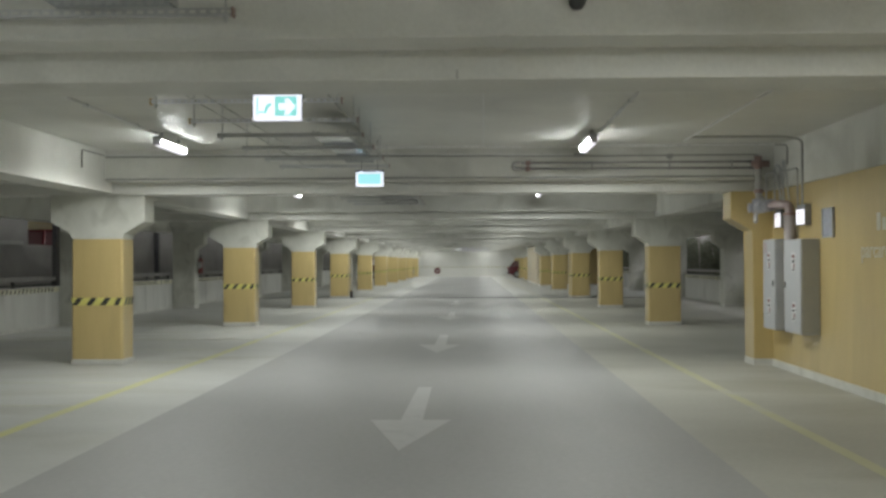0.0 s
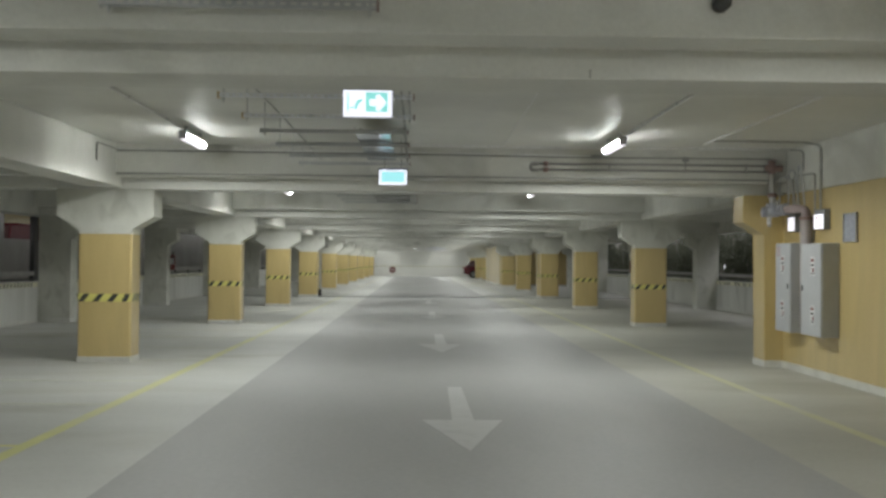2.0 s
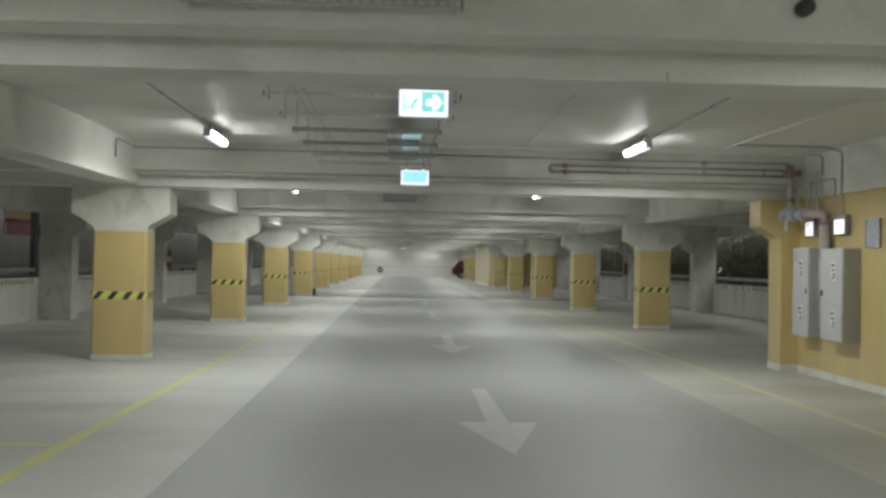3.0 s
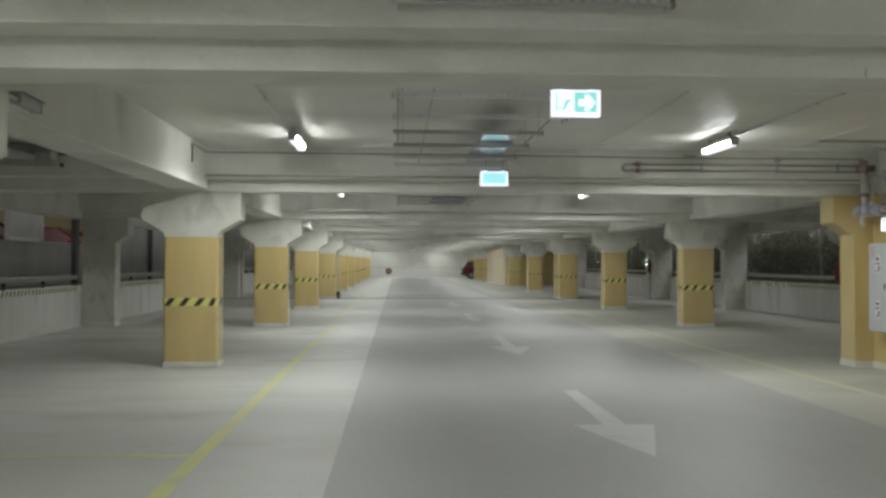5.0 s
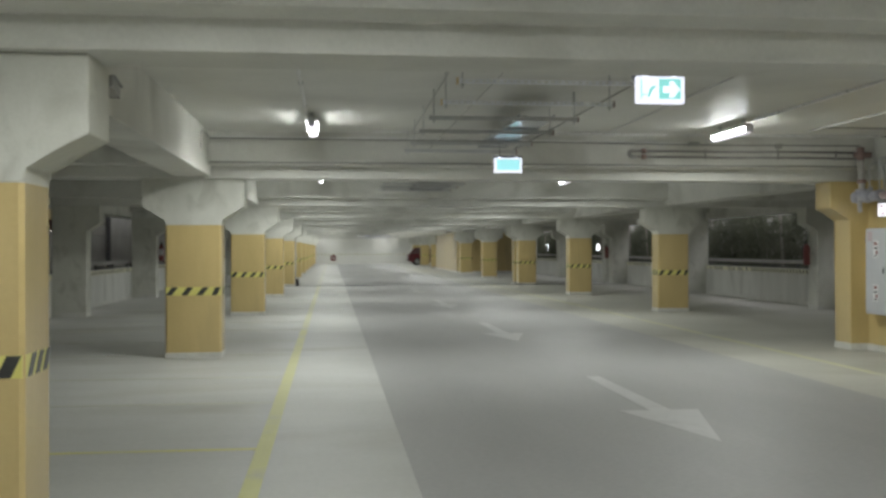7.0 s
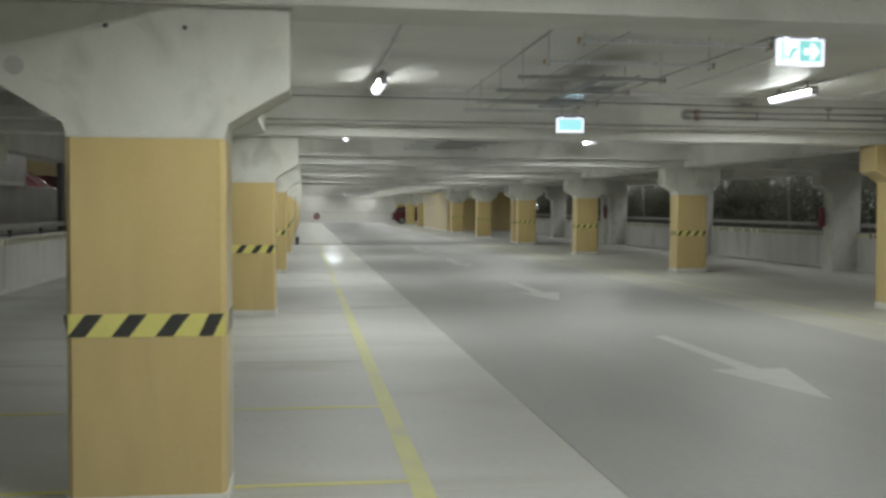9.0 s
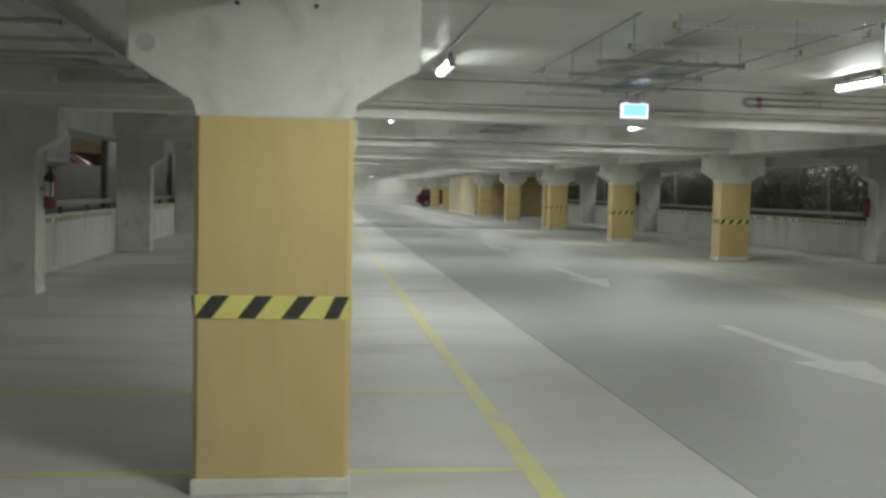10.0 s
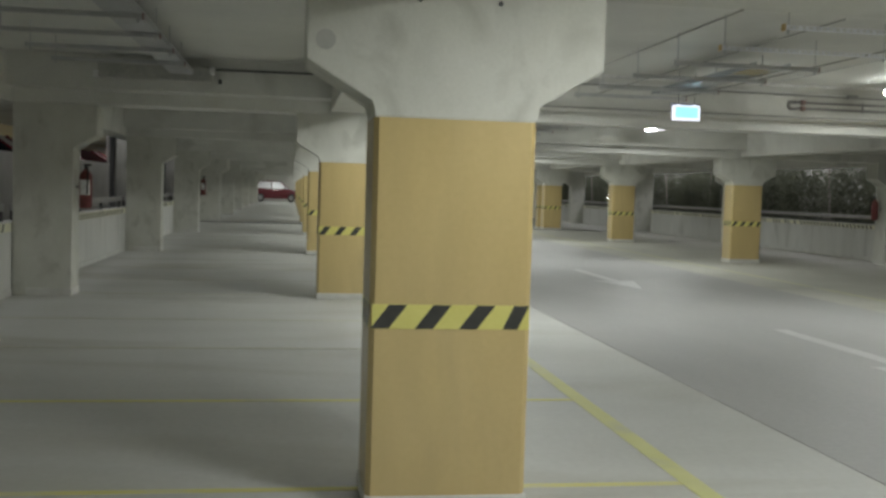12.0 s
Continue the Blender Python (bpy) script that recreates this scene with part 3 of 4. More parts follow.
def cable_tray(x0, x1, y0, y1, z, steel=TRAYSTEEL):
    t = thing("cable_tray", "shallow galvanised cable tray resting on hangers", "cable tray")
    tbm = boxed(x0, x1, y0, y1, z, z + 0.003)
    box(tbm, x0, x0 + 0.003, y0, y1, z, z + 0.05)
    box(tbm, x1 - 0.003, x1, y0, y1, z, z + 0.05)
    part("tray", tbm, steel, t)
    part("cable", sweep(bmesh.new(), [(x0 + 0.06, y0, z + 0.02), (x0 + 0.07, y1, z + 0.02)], 0.014, 8), CABLE, t)
    return t


cable_tray(-5.54, -5.28, 0.7, 7.7, 2.642, GALV)
cable_tray(-0.36, 0.2, -7.5, -0.38, 2.582)
cable_tray(-0.13, 0.53, 10.8, 15.3, 2.569, PIPESTEEL)
cable_tray(0.06, 0.40, 4.5, 7.2, 2.607, TRAYBLUE)

# ---- soffit conduits ----
def run(pts, r, material, label, category="conduit", name="conduit", clips=()):
    c = thing(name, label, category)
    part("pipe", sweep(bmesh.new(), pts, r, 10), material, c)
    for x, y, z in clips:
        part("clip", boxed(x - 0.02, x + 0.02, y - 0.012, y + 0.012, z - 0.02, z + 0.03), GALV, c)
    return c


run([(4.2, 0.63, 2.838), (4.2, 7.10, 2.838)], 0.009, WHITEPIPE, "pale conduit straight along the soffit")
run([(0.545, 2.05, 2.612), (0.545, 7.45, 2.612)], 0.006, CABLE, "thin dark cable laid along the hangers")
run([(-0.51, 2.05, 2.612), (-0.51, 7.45, 2.612)], 0.004, CABLE, "thin dark cable laid along the hangers")
run([(-0.745, 2.2, 2.843), (-0.70, 7.8, 2.843)], 0.006, PVC, "thin grey cable along the soffit beside the hangers")
run([(1.68, 1.2, 2.845), (1.76, 7.7, 2.843)], 0.006, WHITEPIPE, "thin faint cable along the soffit")
run([(-5.04, 7.82, 2.72), (-3.75, 7.82, 2.725)], 0.014, DARKSTEEL, "dark conduit on the beam face over the side bay")
dk = thing("cable_duct", "flat grey cable duct fixed along the beam face", "cable duct")
part("duct", boxed(-6.35, -5.08, 7.74, 7.856, 2.575, 2.735, 0.006), PVC, dk)
part("duct_end", boxed(-5.10, -5.05, 7.72, 7.856, 2.66, 2.75, 0.006), WHITEPIPE, dk, "pale end piece")
part("duct_end", boxed(-6.40, -6.34, 7.72, 7.856, 2.57, 2.65, 0.006), WHITEPIPE, dk, "pale end piece")
jb = thing("junction_box", "small dark junction box on the beam face", "junction box")
part("box", boxed(-5.005, -4.97, 7.80, 7.862, 2.56, 2.61, 0.006), DARKSTEEL, jb)
run([(-3.2, 7.84, 2.785), (0.57, 7.84, 2.778), (3.0, 7.84, 2.757)], 0.009, WHITEPIPE, "pale cable along the face of the beam")
# Left of the box this draws the pale cable's shadow; right of it, a cable.
run([(-3.2, 7.835, 2.765), (0.57, 7.835, 2.757), (3.0, 7.835, 2.738), (5.30, 7.835, 2.742)], 0.010, CABLE, "dark line for the pale cable's shadow, then a dark cable right of the box")
jb2 = thing("junction_box", "small dark junction box on the cables of the beam", "junction box")
part("box", boxed(2.93, 3.08, 7.80, 7.862, 2.725, 2.775, 0.006), PIPEGREY, jb2)
run([(-1.2, 7.60, 2.84), (0.6, 7.59, 2.84), (1.45, 7.57, 2.84), (2.24, 7.64, 2.838), (3.04, 7.58, 2.84), (4.1, 7.56, 2.84), (5.42, 7.50, 2.84)], 0.011, WHITEPIPE, "pale cable across the soffit by the beam")
run([(-3.2, 7.84, 2.47), (5.3, 7.84, 2.465)], 0.01, CABLE, "thin grey conduit low on the beam face")
run([(-3.205, 7.05, 2.56), (-3.205, 7.05, 2.78), (-3.205, 7.78, 2.78)], 0.008, CABLE, "short cable drop on the lengthwise beam")

# ---- fire main: two pipes on the beam, valve set, riser ----
fm = thing("fire_main", "red and grey fire main pipes with a valve set", "water pipe", at=pose(0.07, 0.10, 0))
part("pipe", sweep(bmesh.new(), [(2.16, 7.76, 2.655), (5.22, 7.76, 2.655)], 0.015, 12), PIPESTEEL, fm, "dull steel pipe", True)
part("pipe", sweep(bmesh.new(), [(2.16, 7.76, 2.58), (5.22, 7.76, 2.575)], 0.015, 12), PIPESTEEL, fm, "dull steel pipe", True)
ub = bmesh.new()
sweep(ub, [(2.18, 7.76, 2.655), (2.08, 7.76, 2.655), (2.08, 7.76, 2.578), (2.18, 7.76, 2.578)], 0.026, 12, 0.04)
part("return_bend", ub, PIPESTEEL, fm, "dark return bend", True)
part("coupling", cyl(bmesh.new(), 0.033, (2.24, 7.76, 2.655), (2.30, 7.76, 2.655), 14), RUST, fm, "red coupling", True)
part("coupling", cyl(bmesh.new(), 0.033, (2.24, 7.76, 2.578), (2.30, 7.76, 2.578), 14), RUST, fm, "red coupling", True)
for x in (3.1, 4.1, 4.9):
    hb = boxed(x - 0.008, x + 0.008, 7.735, 7.77, 2.55, 2.68)
    if x == 4.1:
        box(hb, x - 0.04, x + 0.04, 7.72, 7.76, 2.70, 2.76, 0.004)
        cyl(hb, 0.01, (x, 7.745, 2.67), (x, 7.745, 2.71), 8)
    part("hanger", hb, PIPESTEEL, fm)
part("header", cyl(bmesh.new(), 0.042, (5.14, 7.70, 2.62), (5.36, 7.70, 2.62), 16), RUST, fm, "red tee fitting", True)
part("header", cyl(bmesh.new(), 0.048, (5.22, 7.70, 2.55), (5.22, 7.70, 2.72), 16), RUST, fm, "red tee fitting", True)
part("drop_pipe", sweep(bmesh.new(), [(5.22, 7.70, 2.56), (5.22, 7.66, 2.12)], 0.042, 14), PIPEPAINT, fm, "pale painted drop pipe", True)
part("coupling", cyl(bmesh.new(), 0.06, (5.22, 7.68, 2.24), (5.22, 7.68, 2.29), 16), RUST, fm, "red grooved coupling", True)
vb = bmesh.new()
cyl(vb, 0.085, (5.22, 7.66, 2.13), (5.22, 7.66, 2.16), 18)
cyl(vb, 0.06, (5.22, 7.66, 1.99), (5.22, 7.66, 2.13), 16)
cyl(vb, 0.085, (5.22, 7.55, 2.06), (5.22, 7.52, 2.06), 18)
cyl(vb, 0.085, (5.22, 7.75, 2.06), (5.22, 7.78, 2.06), 18)
cyl(vb, 0.03, (5.12, 7.66, 2.05), (5.09, 7.66, 2.05), 12)
part("valve_body", vb, CAST, fm, "dark cast valve body", True)
wb = bmesh.new()
for k in range(16):
    a0, a1 = 2 * math.pi * k / 16, 2 * math.pi * (k + 1) / 16
    cyl(wb, 0.009, (5.095, 7.66 + 0.06 * math.cos(a0), 2.05 + 0.06 * math.sin(a0)), (5.095, 7.66 + 0.06 * math.cos(a1), 2.05 + 0.06 * math.sin(a1)), 6)
for k in range(4):
    a0 = math.pi * k / 2
    cyl(wb, 0.006, (5.095, 7.66, 2.05), (5.095, 7.66 + 0.06 * math.cos(a0), 2.05 + 0.06 * math.sin(a0)), 6)
part("hand_wheel", wb, CAST, fm, "small hand wheel")
part("drain_cock", sweep(bmesh.new(), [(5.18, 7.64, 2.0), (5.16, 7.62, 1.93), (5.16, 7.60, 1.86)], 0.028, 10), PIPEPAINT, fm, "pale drain cock", True)
part("bend", sweep(bmesh.new(), [(5.24, 7.22, 2.06), (5.26, 7.06, 2.06), (5.38, 6.95, 2.05), (5.38, 6.95, 1.92)], 0.054, 16, 0.12), MAUVE, fm, "dull mauve primed bend", True)
part("spool", cyl(bmesh.new(), 0.047, (5.22, 7.56, 2.06), (5.24, 7.21, 2.06), 16), CAST, fm, "grey cast spool", True)
for y, r in ((7.50, 0.078), (7.46, 0.078), (7.35, 0.07), (7.26, 0.078), (7.22, 0.078)):
    part("flange", cyl(bmesh.new(), r, (5.23, y - 0.012, 2.06), (5.23, y + 0.012, 2.06), 16), CAST, fm, "grey cast flange")
part("gauge", cyl(bmesh.new(), 0.035, (5.20, 7.40, 2.15), (5.17, 7.40, 2.15), 16), PIPEGREY, fm, "small round gauge")
part("gauge_stem", cyl(bmesh.new(), 0.01, (5.22, 7.40, 2.09), (5.19, 7.40, 2.15), 8), CAST, fm)
part("riser", cyl(bmesh.new(), 0.07, (5.38, 6.95, 0.6), (5.38, 6.95, 1.93), 18), RISER, fm, "glossy mauve grey riser pipe", True)
part("flange", cyl(bmesh.new(), 0.085, (5.38, 6.95, 1.92), (5.38, 6.95, 1.95), 18), RUST, fm, "red flange", True)
for dx, dy in ((0.0, 0.0), (0.07, -0.12), (0.12, -0.3)):
    part("sensing_line", sweep(bmesh.new(), [(5.30 + dx, 7.62 + dy, 2.12), (5.30 + dx, 7.62 + dy, 2.5 + dx), (5.40, 7.5 + dy, 2.5 + dx), (5.43, 7.42 + dy, 2.12)], 0.011, 8), GALV, fm)

# ---- fittings on the ochre wall ----
run([(5.50, 6.73, 2.03), (5.50, 6.73, 2.80), (5.3, 6.73, 2.835), (4.2, 6.73, 2.838)], 0.013, PVC, "grey conduit dropping down the wall to a box")
run([(5.50, 6.90, 2.02), (5.50, 6.90, 2.48), (5.50, 7.60, 2.50), (5.50, 7.60, 2.02)], 0.011, PVC, "grey conduit looped between two boxes")
run([(5.50, 7.28, 2.56), (5.50, 7.28, 2.80), (5.42, 7.5, 2.83)], 0.009, CABLE, "short cable hanging from the soffit")


def warning_panel(y0, y1, z0, z1):
    w = thing("alarm_panel", "lit white alarm box on the ochre wall", "alarm box", "alarm boxes by the valves", at=pose(0.07, 0.08, 0))
    part("case", boxed(5.40, 5.478, y0, y1, z0, z1 + 0.06, 0.006), HOUSING, w, "grey case")
    part("face", boxed(5.392, 5.401, y0 + 0.015, y1 - 0.015, z0 + 0.01, z1 - 0.005), ALARM, w, "glowing white face")
    part("symbol", boxed(5.389, 5.3915, y0 + 0.06, y0 + 0.12, z0 + 0.035, z0 + 0.06), REDP, w, "small red mark")
    part("symbol", boxed(5.389, 5.3915, y1 - 0.13, y1 - 0.08, z1 - 0.06, z1 - 0.03), REDP, w, "small red mark")
    return w


warning_panel(6.48, 6.77, 1.79, 1.973)
warning_panel(7.38, 7.61, 1.79, 1.973)
nf = thing("framed_notice", "framed notice behind glass on the ochre wall", "notice", at=pose(0.07, 0.045, 0.025))
fr = bmesh.new()
for y0, y1, z0, z1 in ((5.775, 5.789, 1.60, 1.93), (6.101, 6.115, 1.60, 1.93), (5.775, 6.115, 1.918, 1.93), (5.775, 6.115, 1.60, 1.612)):
    box(fr, 5.452, 5.478, y0, y1, z0, z1, 0.003)
part("frame", fr, PIPEGREY, nf, "dark narrow frame")
part("sheet", boxed(5.462, 5.478, 5.789, 6.101, 1.612, 1.918), PAPER, nf, "pale printed sheet")


def cabinet(y0, y1, z0, z1, panels):
    c = thing("fire_cabinet", "grey enamelled steel cabinet on the ochre wall with red stickers", "cabinet", "cabinets on the core wall", at=pose(0.07, 0, 0))
    part("body", boxed(5.275, 5.478, y0, y1, z0, z1, 0.006), BOXGREY, c)
    d = part("door", boxed(5.262, 5.276, y0 + 0.006, y1 - 0.006, z0 + 0.006, z1 - 0.006, 0.005), BOXGREY, c, "grey door")
    ly = y0 + 0.06 if panels else y1 - 0.05
    part("lock", boxed(5.248, 5.262, ly - 0.012, ly + 0.012, (z0 + z1) / 2 - 0.02, (z0 + z1) / 2 + 0.05, 0.004), DARKSTEEL, d, "small dark lock handle")
    for zz in (z1 - 0.29, z1 - 0.86):
        st = part("sticker", boxed(5.2600, 5.2622, y0 + 0.19, y0 + 0.30, zz - 0.09, zz + 0.13), STICKER, d, "white sticker with red marks")
        part("mark", boxed(5.2585, 5.2602, y0 + 0.21, y0 + 0.29, zz + 0.07, zz + 0.11), REDP, st, "red mark")
        part("mark", boxed(5.2585, 5.2602, y0 + 0.20, y0 + 0.25, zz - 0.05, zz + 0.0), REDP, st, "red mark")
        part("mark", boxed(5.2585, 5.2602, y0 + 0.205, y0 + 0.285, zz - 0.075, zz - 0.058), BLACK, st, "small black line")
        part("mark", boxed(5.2585, 5.2602, y0 + 0.205, y0 + 0.285, zz + 0.02, zz + 0.045), BLACK, st, "small black line")
    if panels:
        part("sticker", boxed(5.2600, 5.2622, y1 - 0.17, y1 - 0.05, z1 - 0.17, z1 - 0.04), PINK, d, "faded pink corner sticker")
    for zz in (z0 + 0.15, z1 - 0.15):
        part("hinge", cyl(bmesh.new(), 0.008, (5.270, y1 - 0.002, zz - 0.04), (5.270, y1 - 0.002, zz + 0.04), 8), DARKSTEEL, c)
    return c


cabinet(6.30, 6.90, 0.525, 1.62, False)
cabinet(7.26, 7.757, 0.515, 1.64, True)


def wall_text(body, y, z, size):
    cu = bpy.data.curves.new("lettering", "FONT")
    cu.body, cu.size, cu.extrude = body, size, 0.0015
    ob = new("lettering_source", cu)
    dg = bpy.context.evaluated_depsgraph_get()
    me = bpy.data.meshes.new_from_object(ob.evaluated_get(dg))
    bpy.data.objects.remove(ob)
    me.materials.clear()
    me.materials.append(LETTER)
    t = new("wall_lettering", me)
    t.matrix_basis = Matrix.Translation((5.5475, y, z)) @ Matrix(((0, 0, -1, 0), (-1, 0, 0, 0), (0, 1, 0, 0), (0, 0, 0, 1)))
    return tagged(t, "white lettering painted on the ochre wall", "lettering")


wall_text("parcare", 5.10, 1.40, 0.23)
tb2 = bmesh.new()
for k in range(3):
    box(tb2, 5.5455, 5.5495, 4.70 - k * 0.13 - 0.085, 4.70 - k * 0.13, 1.665, 1.665 + (0.17 if k == 0 else 0.12))
tagged(part("wall_lettering", tb2, LETTER), "white block lettering on the ochre wall", "lettering")


# ---- extinguishers ----
def extinguisher(labelled):
    """Origin at the wall, 1.15 m above the floor; the wall lies behind it at +x."""
    e = thing("fire_extinguisher", "red fire extinguisher with a white label hung on a column" if labelled else "dark red fire extinguisher hung on a column", "fire extinguisher", "extinguishers on outer columns")
    b = bmesh.new()
    cyl(b, 0.075, (-0.085, 0, -0.20), (-0.085, 0, 0.18), 20)
    cyl(b, 0.075, (-0.085, 0, 0.18), (-0.085, 0, 0.25), 20, 0.025)
    cyl(b, 0.065, (-0.085, 0, -0.22), (-0.085, 0, -0.20), 20)
    part("cylinder", b, REDP, e, "red cylinder", True)
    if labelled:
        arc = [(-0.085 + rr * math.sin(q), rr * math.cos(q)) for rr, qs in ((0.0765, range(-4, 5)), (0.0745, range(4, -5, -1))) for q in (math.radians(12 * k) for k in qs)]
        part("label_sheet", prism(bmesh.new(), arc, "z", -0.06, 0.12), STICKER, e, "white label")
    v = bmesh.new()
    cyl(v, 0.02, (-0.085, 0, 0.245), (-0.085, 0, 0.30), 12)
    box(v, -0.15, -0.06, -0.012, 0.012, 0.29, 0.315, 0.003)
    part("valve", v, DARKSTEEL, e, "dark valve and lever")
    part("hose", sweep(bmesh.new(), [(-0.10, 0.02, 0.28), (-0.13, 0.10, 0.24), (-0.12, 0.11, -0.05)], 0.011, 8), BLACK, e, "black hose")
    part("bracket", boxed(-0.03, 0.065, -0.02, 0.02, 0.02, 0.05), PIPESTEEL, e)
    return e


ex = extinguisher(True)
ex.matrix_basis = pose(-6.69, S + 0.24, 1.27, 0, 0, 180)
copy_thing(ex, pose(-6.69, 3 * S + 0.24, 1.27, 0, 0, 180))
ex_plain = extinguisher(False)
ex_plain.matrix_basis = pose(9.015, 2 * S + 0.22, 1.22)
copy_thing(ex_plain, pose(9.015, 4 * S + 0.22, 1.22))

# ---- small fixtures ----
cc = thing("security_camera", "grey box security camera on a bracket behind the capital", "camera", at=pose(-2.88, CD, 2.262))
part("wall_plate", boxed(-0.04, 0.03, 0.0, 0.012, -0.04, 0.05, 0.004), GALV, cc)
part("arm", sweep(bmesh.new(), [(0, 0.01, 0.0), (0.0, 0.18, 0.01), (-0.015, 0.36, 0.015)], 0.013, 8), GALV, cc)
aim = pose(-0.015, 0.32, 0.02, 2, 0, 7)
for nm, dims, mt, lab in (("housing", (-0.034, 0.034, 0.0, 0.48, -0.03, 0.034, 0.008), PIPEGREY, "grey box housing"), ("sun_shield", (-0.046, 0.046, 0.02, 0.54, 0.035, 0.041, 0.002), HOUSING, "thin sun shield"), ("window", (-0.03, 0.03, 0.497, 0.506, -0.03, 0.024, 0.0), BLACK, "dark front window")):
    hb = boxed(*dims)
    bmesh.ops.transform(hb, matrix=aim, verts=hb.verts)
    part(nm, hb, mt, cc, lab)
plug = thing("pipe_stub", "short dark pipe stub out of the beam face", "pipe stub")
part("pipe", cyl(bmesh.new(), 0.04, (2.11, -0.40, 2.61), (2.11, -0.33, 2.61), 18), DARKSTEEL, plug, "", True)
nt_ = thing("joint_notch", "thin grey notch in the lower edge of the beam", "notch")
part("notch", boxed(1.528, 1.538, -0.083, -0.06, BEAM_Z + 0.004, BEAM_Z + 0.05, 0.002), PVC, nt_)
for x in (-3.62, -3.276):
    pl = thing("anchor_hole", "small dark anchor hole plug in the capital", "plug", "anchor plugs in the capital")
    part("plug", cyl(bmesh.new(), 0.011, (x, -0.003, 2.19), (x, 0.01, 2.19), 12), DARKSTEEL, pl)
mp_ = thing("mortar_patch", "round darker mortar patch on the capital", "patch")
part("patch", cyl(bmesh.new(), 0.042, (-4.01, -0.003, 2.005), (-4.01, 0.01, 2.005), 20), surface("mortar", (0.40, 0.40, 0.37), (0.48, 0.48, 0.45), 0.9, 8, 60, 0.2), mp_)
bol = thing("bollard", "short black bollard standing beside a column", "bollard", at=pose(-2.98, 32.75, 0))
part("post", cyl(bmesh.new(), 0.06, (0, 0, 0.02), (0, 0, 0.28), 16), BLACK, bol)
part("foot", cyl(bmesh.new(), 0.1, (0, 0, 0), (0, 0, 0.025), 16), BLACK, bol)
run([(-3.05, 33.25, 0.3), (-3.05, 33.25, 2.3)], 0.025, PVC, "thin grey downpipe on the side of a column", "pipe", "downpipe")

# ---- far end ----
rs = thing("road_sign", "round red and white road sign on the far wall", "sign", at=pose(-1.55, Y1 - 0.03, 0.55))
part("disc", cyl(bmesh.new(), 0.29, (0, 0.0, 0), (0, 0.02, 0), 32), REDP, rs, "red disc")
part("bar", boxed(-0.16, 0.16, -0.006, 0.0, -0.04, 0.04), WHITEPLATE, rs, "white bar")


def car(paint, label, m, glass=GLASS):
    """A small hatchback, nose towards -y, origin on the ground at its middle."""
    c = thing("car", label, "car", at=m)
    bm = bmesh.new()
    prism(bm, [(-1.98, 0.34), (-2.02, 0.60), (-1.86, 0.78), (-1.05, 0.93), (1.80, 0.97), (1.97, 0.86), (1.97, 0.36), (1.6, 0.24), (-1.6, 0.24)], "x", -0.84, 0.84, 0.05)
    part("body", bm, paint, c, "glossy painted body", True)
    cab = bmesh.new()
    lo = [(-1.12, -0.76), (-1.12, 0.76), (1.80, 0.76), (1.80, -0.76)]
    hi = [(-0.32, -0.60), (-0.32, 0.60), (1.35, 0.60), (1.35, -0.60)]
    vl = [cab.verts.new((x, y, 0.92)) for y, x in lo]
    vh = [cab.verts.new((x, y, 1.44)) for y, x in hi]
    cab.faces.new(vl), cab.faces.new(vh)
    for i in range(4):
        cab.faces.new((vl[i], vl[(i + 1) % 4], vh[(i + 1) % 4], vh[i]))
    part("window_band", cab, glass, c, "dark car windows")
    part("roof", prism(bmesh.new(), [(-0.36, 1.42), (0.2, 1.49), (1.0, 1.48), (1.40, 1.42)], "x", -0.62, 0.62, 0.02), paint, c, "painted roof")
    for s in (-1, 1):
        part("pillar", sweep(bmesh.new(), [(s * 0.765, -1.12, 0.92), (s * 0.61, -0.33, 1.44)], 0.03, 8), paint, c)
        part("pillar", sweep(bmesh.new(), [(s * 0.765, 1.78, 0.92), (s * 0.61, 1.36, 1.44)], 0.05, 8), paint, c)
        part("pillar", sweep(bmesh.new(), [(s * 0.775, 0.35, 0.92), (s * 0.62, 0.35, 1.45)], 0.03, 8), paint, c)
        part("headlight", boxed(s * 0.62 - 0.16, s * 0.62 + 0.16, -2.01, -1.80, 0.62, 0.76, 0.03), LENSW, c, "clear headlight")
        part("tail_light", boxed(s * 0.70 - 0.11, s * 0.70 + 0.11, 1.88, 1.985, 0.66, 0.90, 0.02), LENSR, c, "red tail light")
        part("mirror", boxed(s * 0.92 - 0.07, s * 0.92 + 0.07, -0.82, -0.70, 0.93, 1.06, 0.03), paint, c)
        for y in (-1.27, 1.22):
            w = part("wheel", cyl(bmesh.new(), 0.30, (s * 0.66, y, 0.30), (s * 0.86, y, 0.30), 24), TYRE, c, "black tyre")
            part("rim", cyl(bmesh.new(), 0.19, (s * 0.855, y, 0.30), (s * 0.868, y, 0.30), 20), RIM, w, "grey alloy rim")
    part("bumper", boxed(-0.80, 0.80, -2.05, -1.92, 0.36, 0.50, 0.03), BLACK, c, "dark lower grille")
    part("bumper", boxed(-0.80, 0.80, 1.93, 2.0, 0.36, 0.48, 0.03), BLACK, c, "dark rear bumper strip")
    part("number_plate", boxed(-0.25, 0.25, 1.965, 1.98, 0.62, 0.73), WHITEPLATE, c, "blank pale plate")
    part("number_plate", boxed(-0.25, 0.25, -2.06, -2.03, 0.44, 0.54), WHITEPLATE, c, "blank pale plate")
    return c


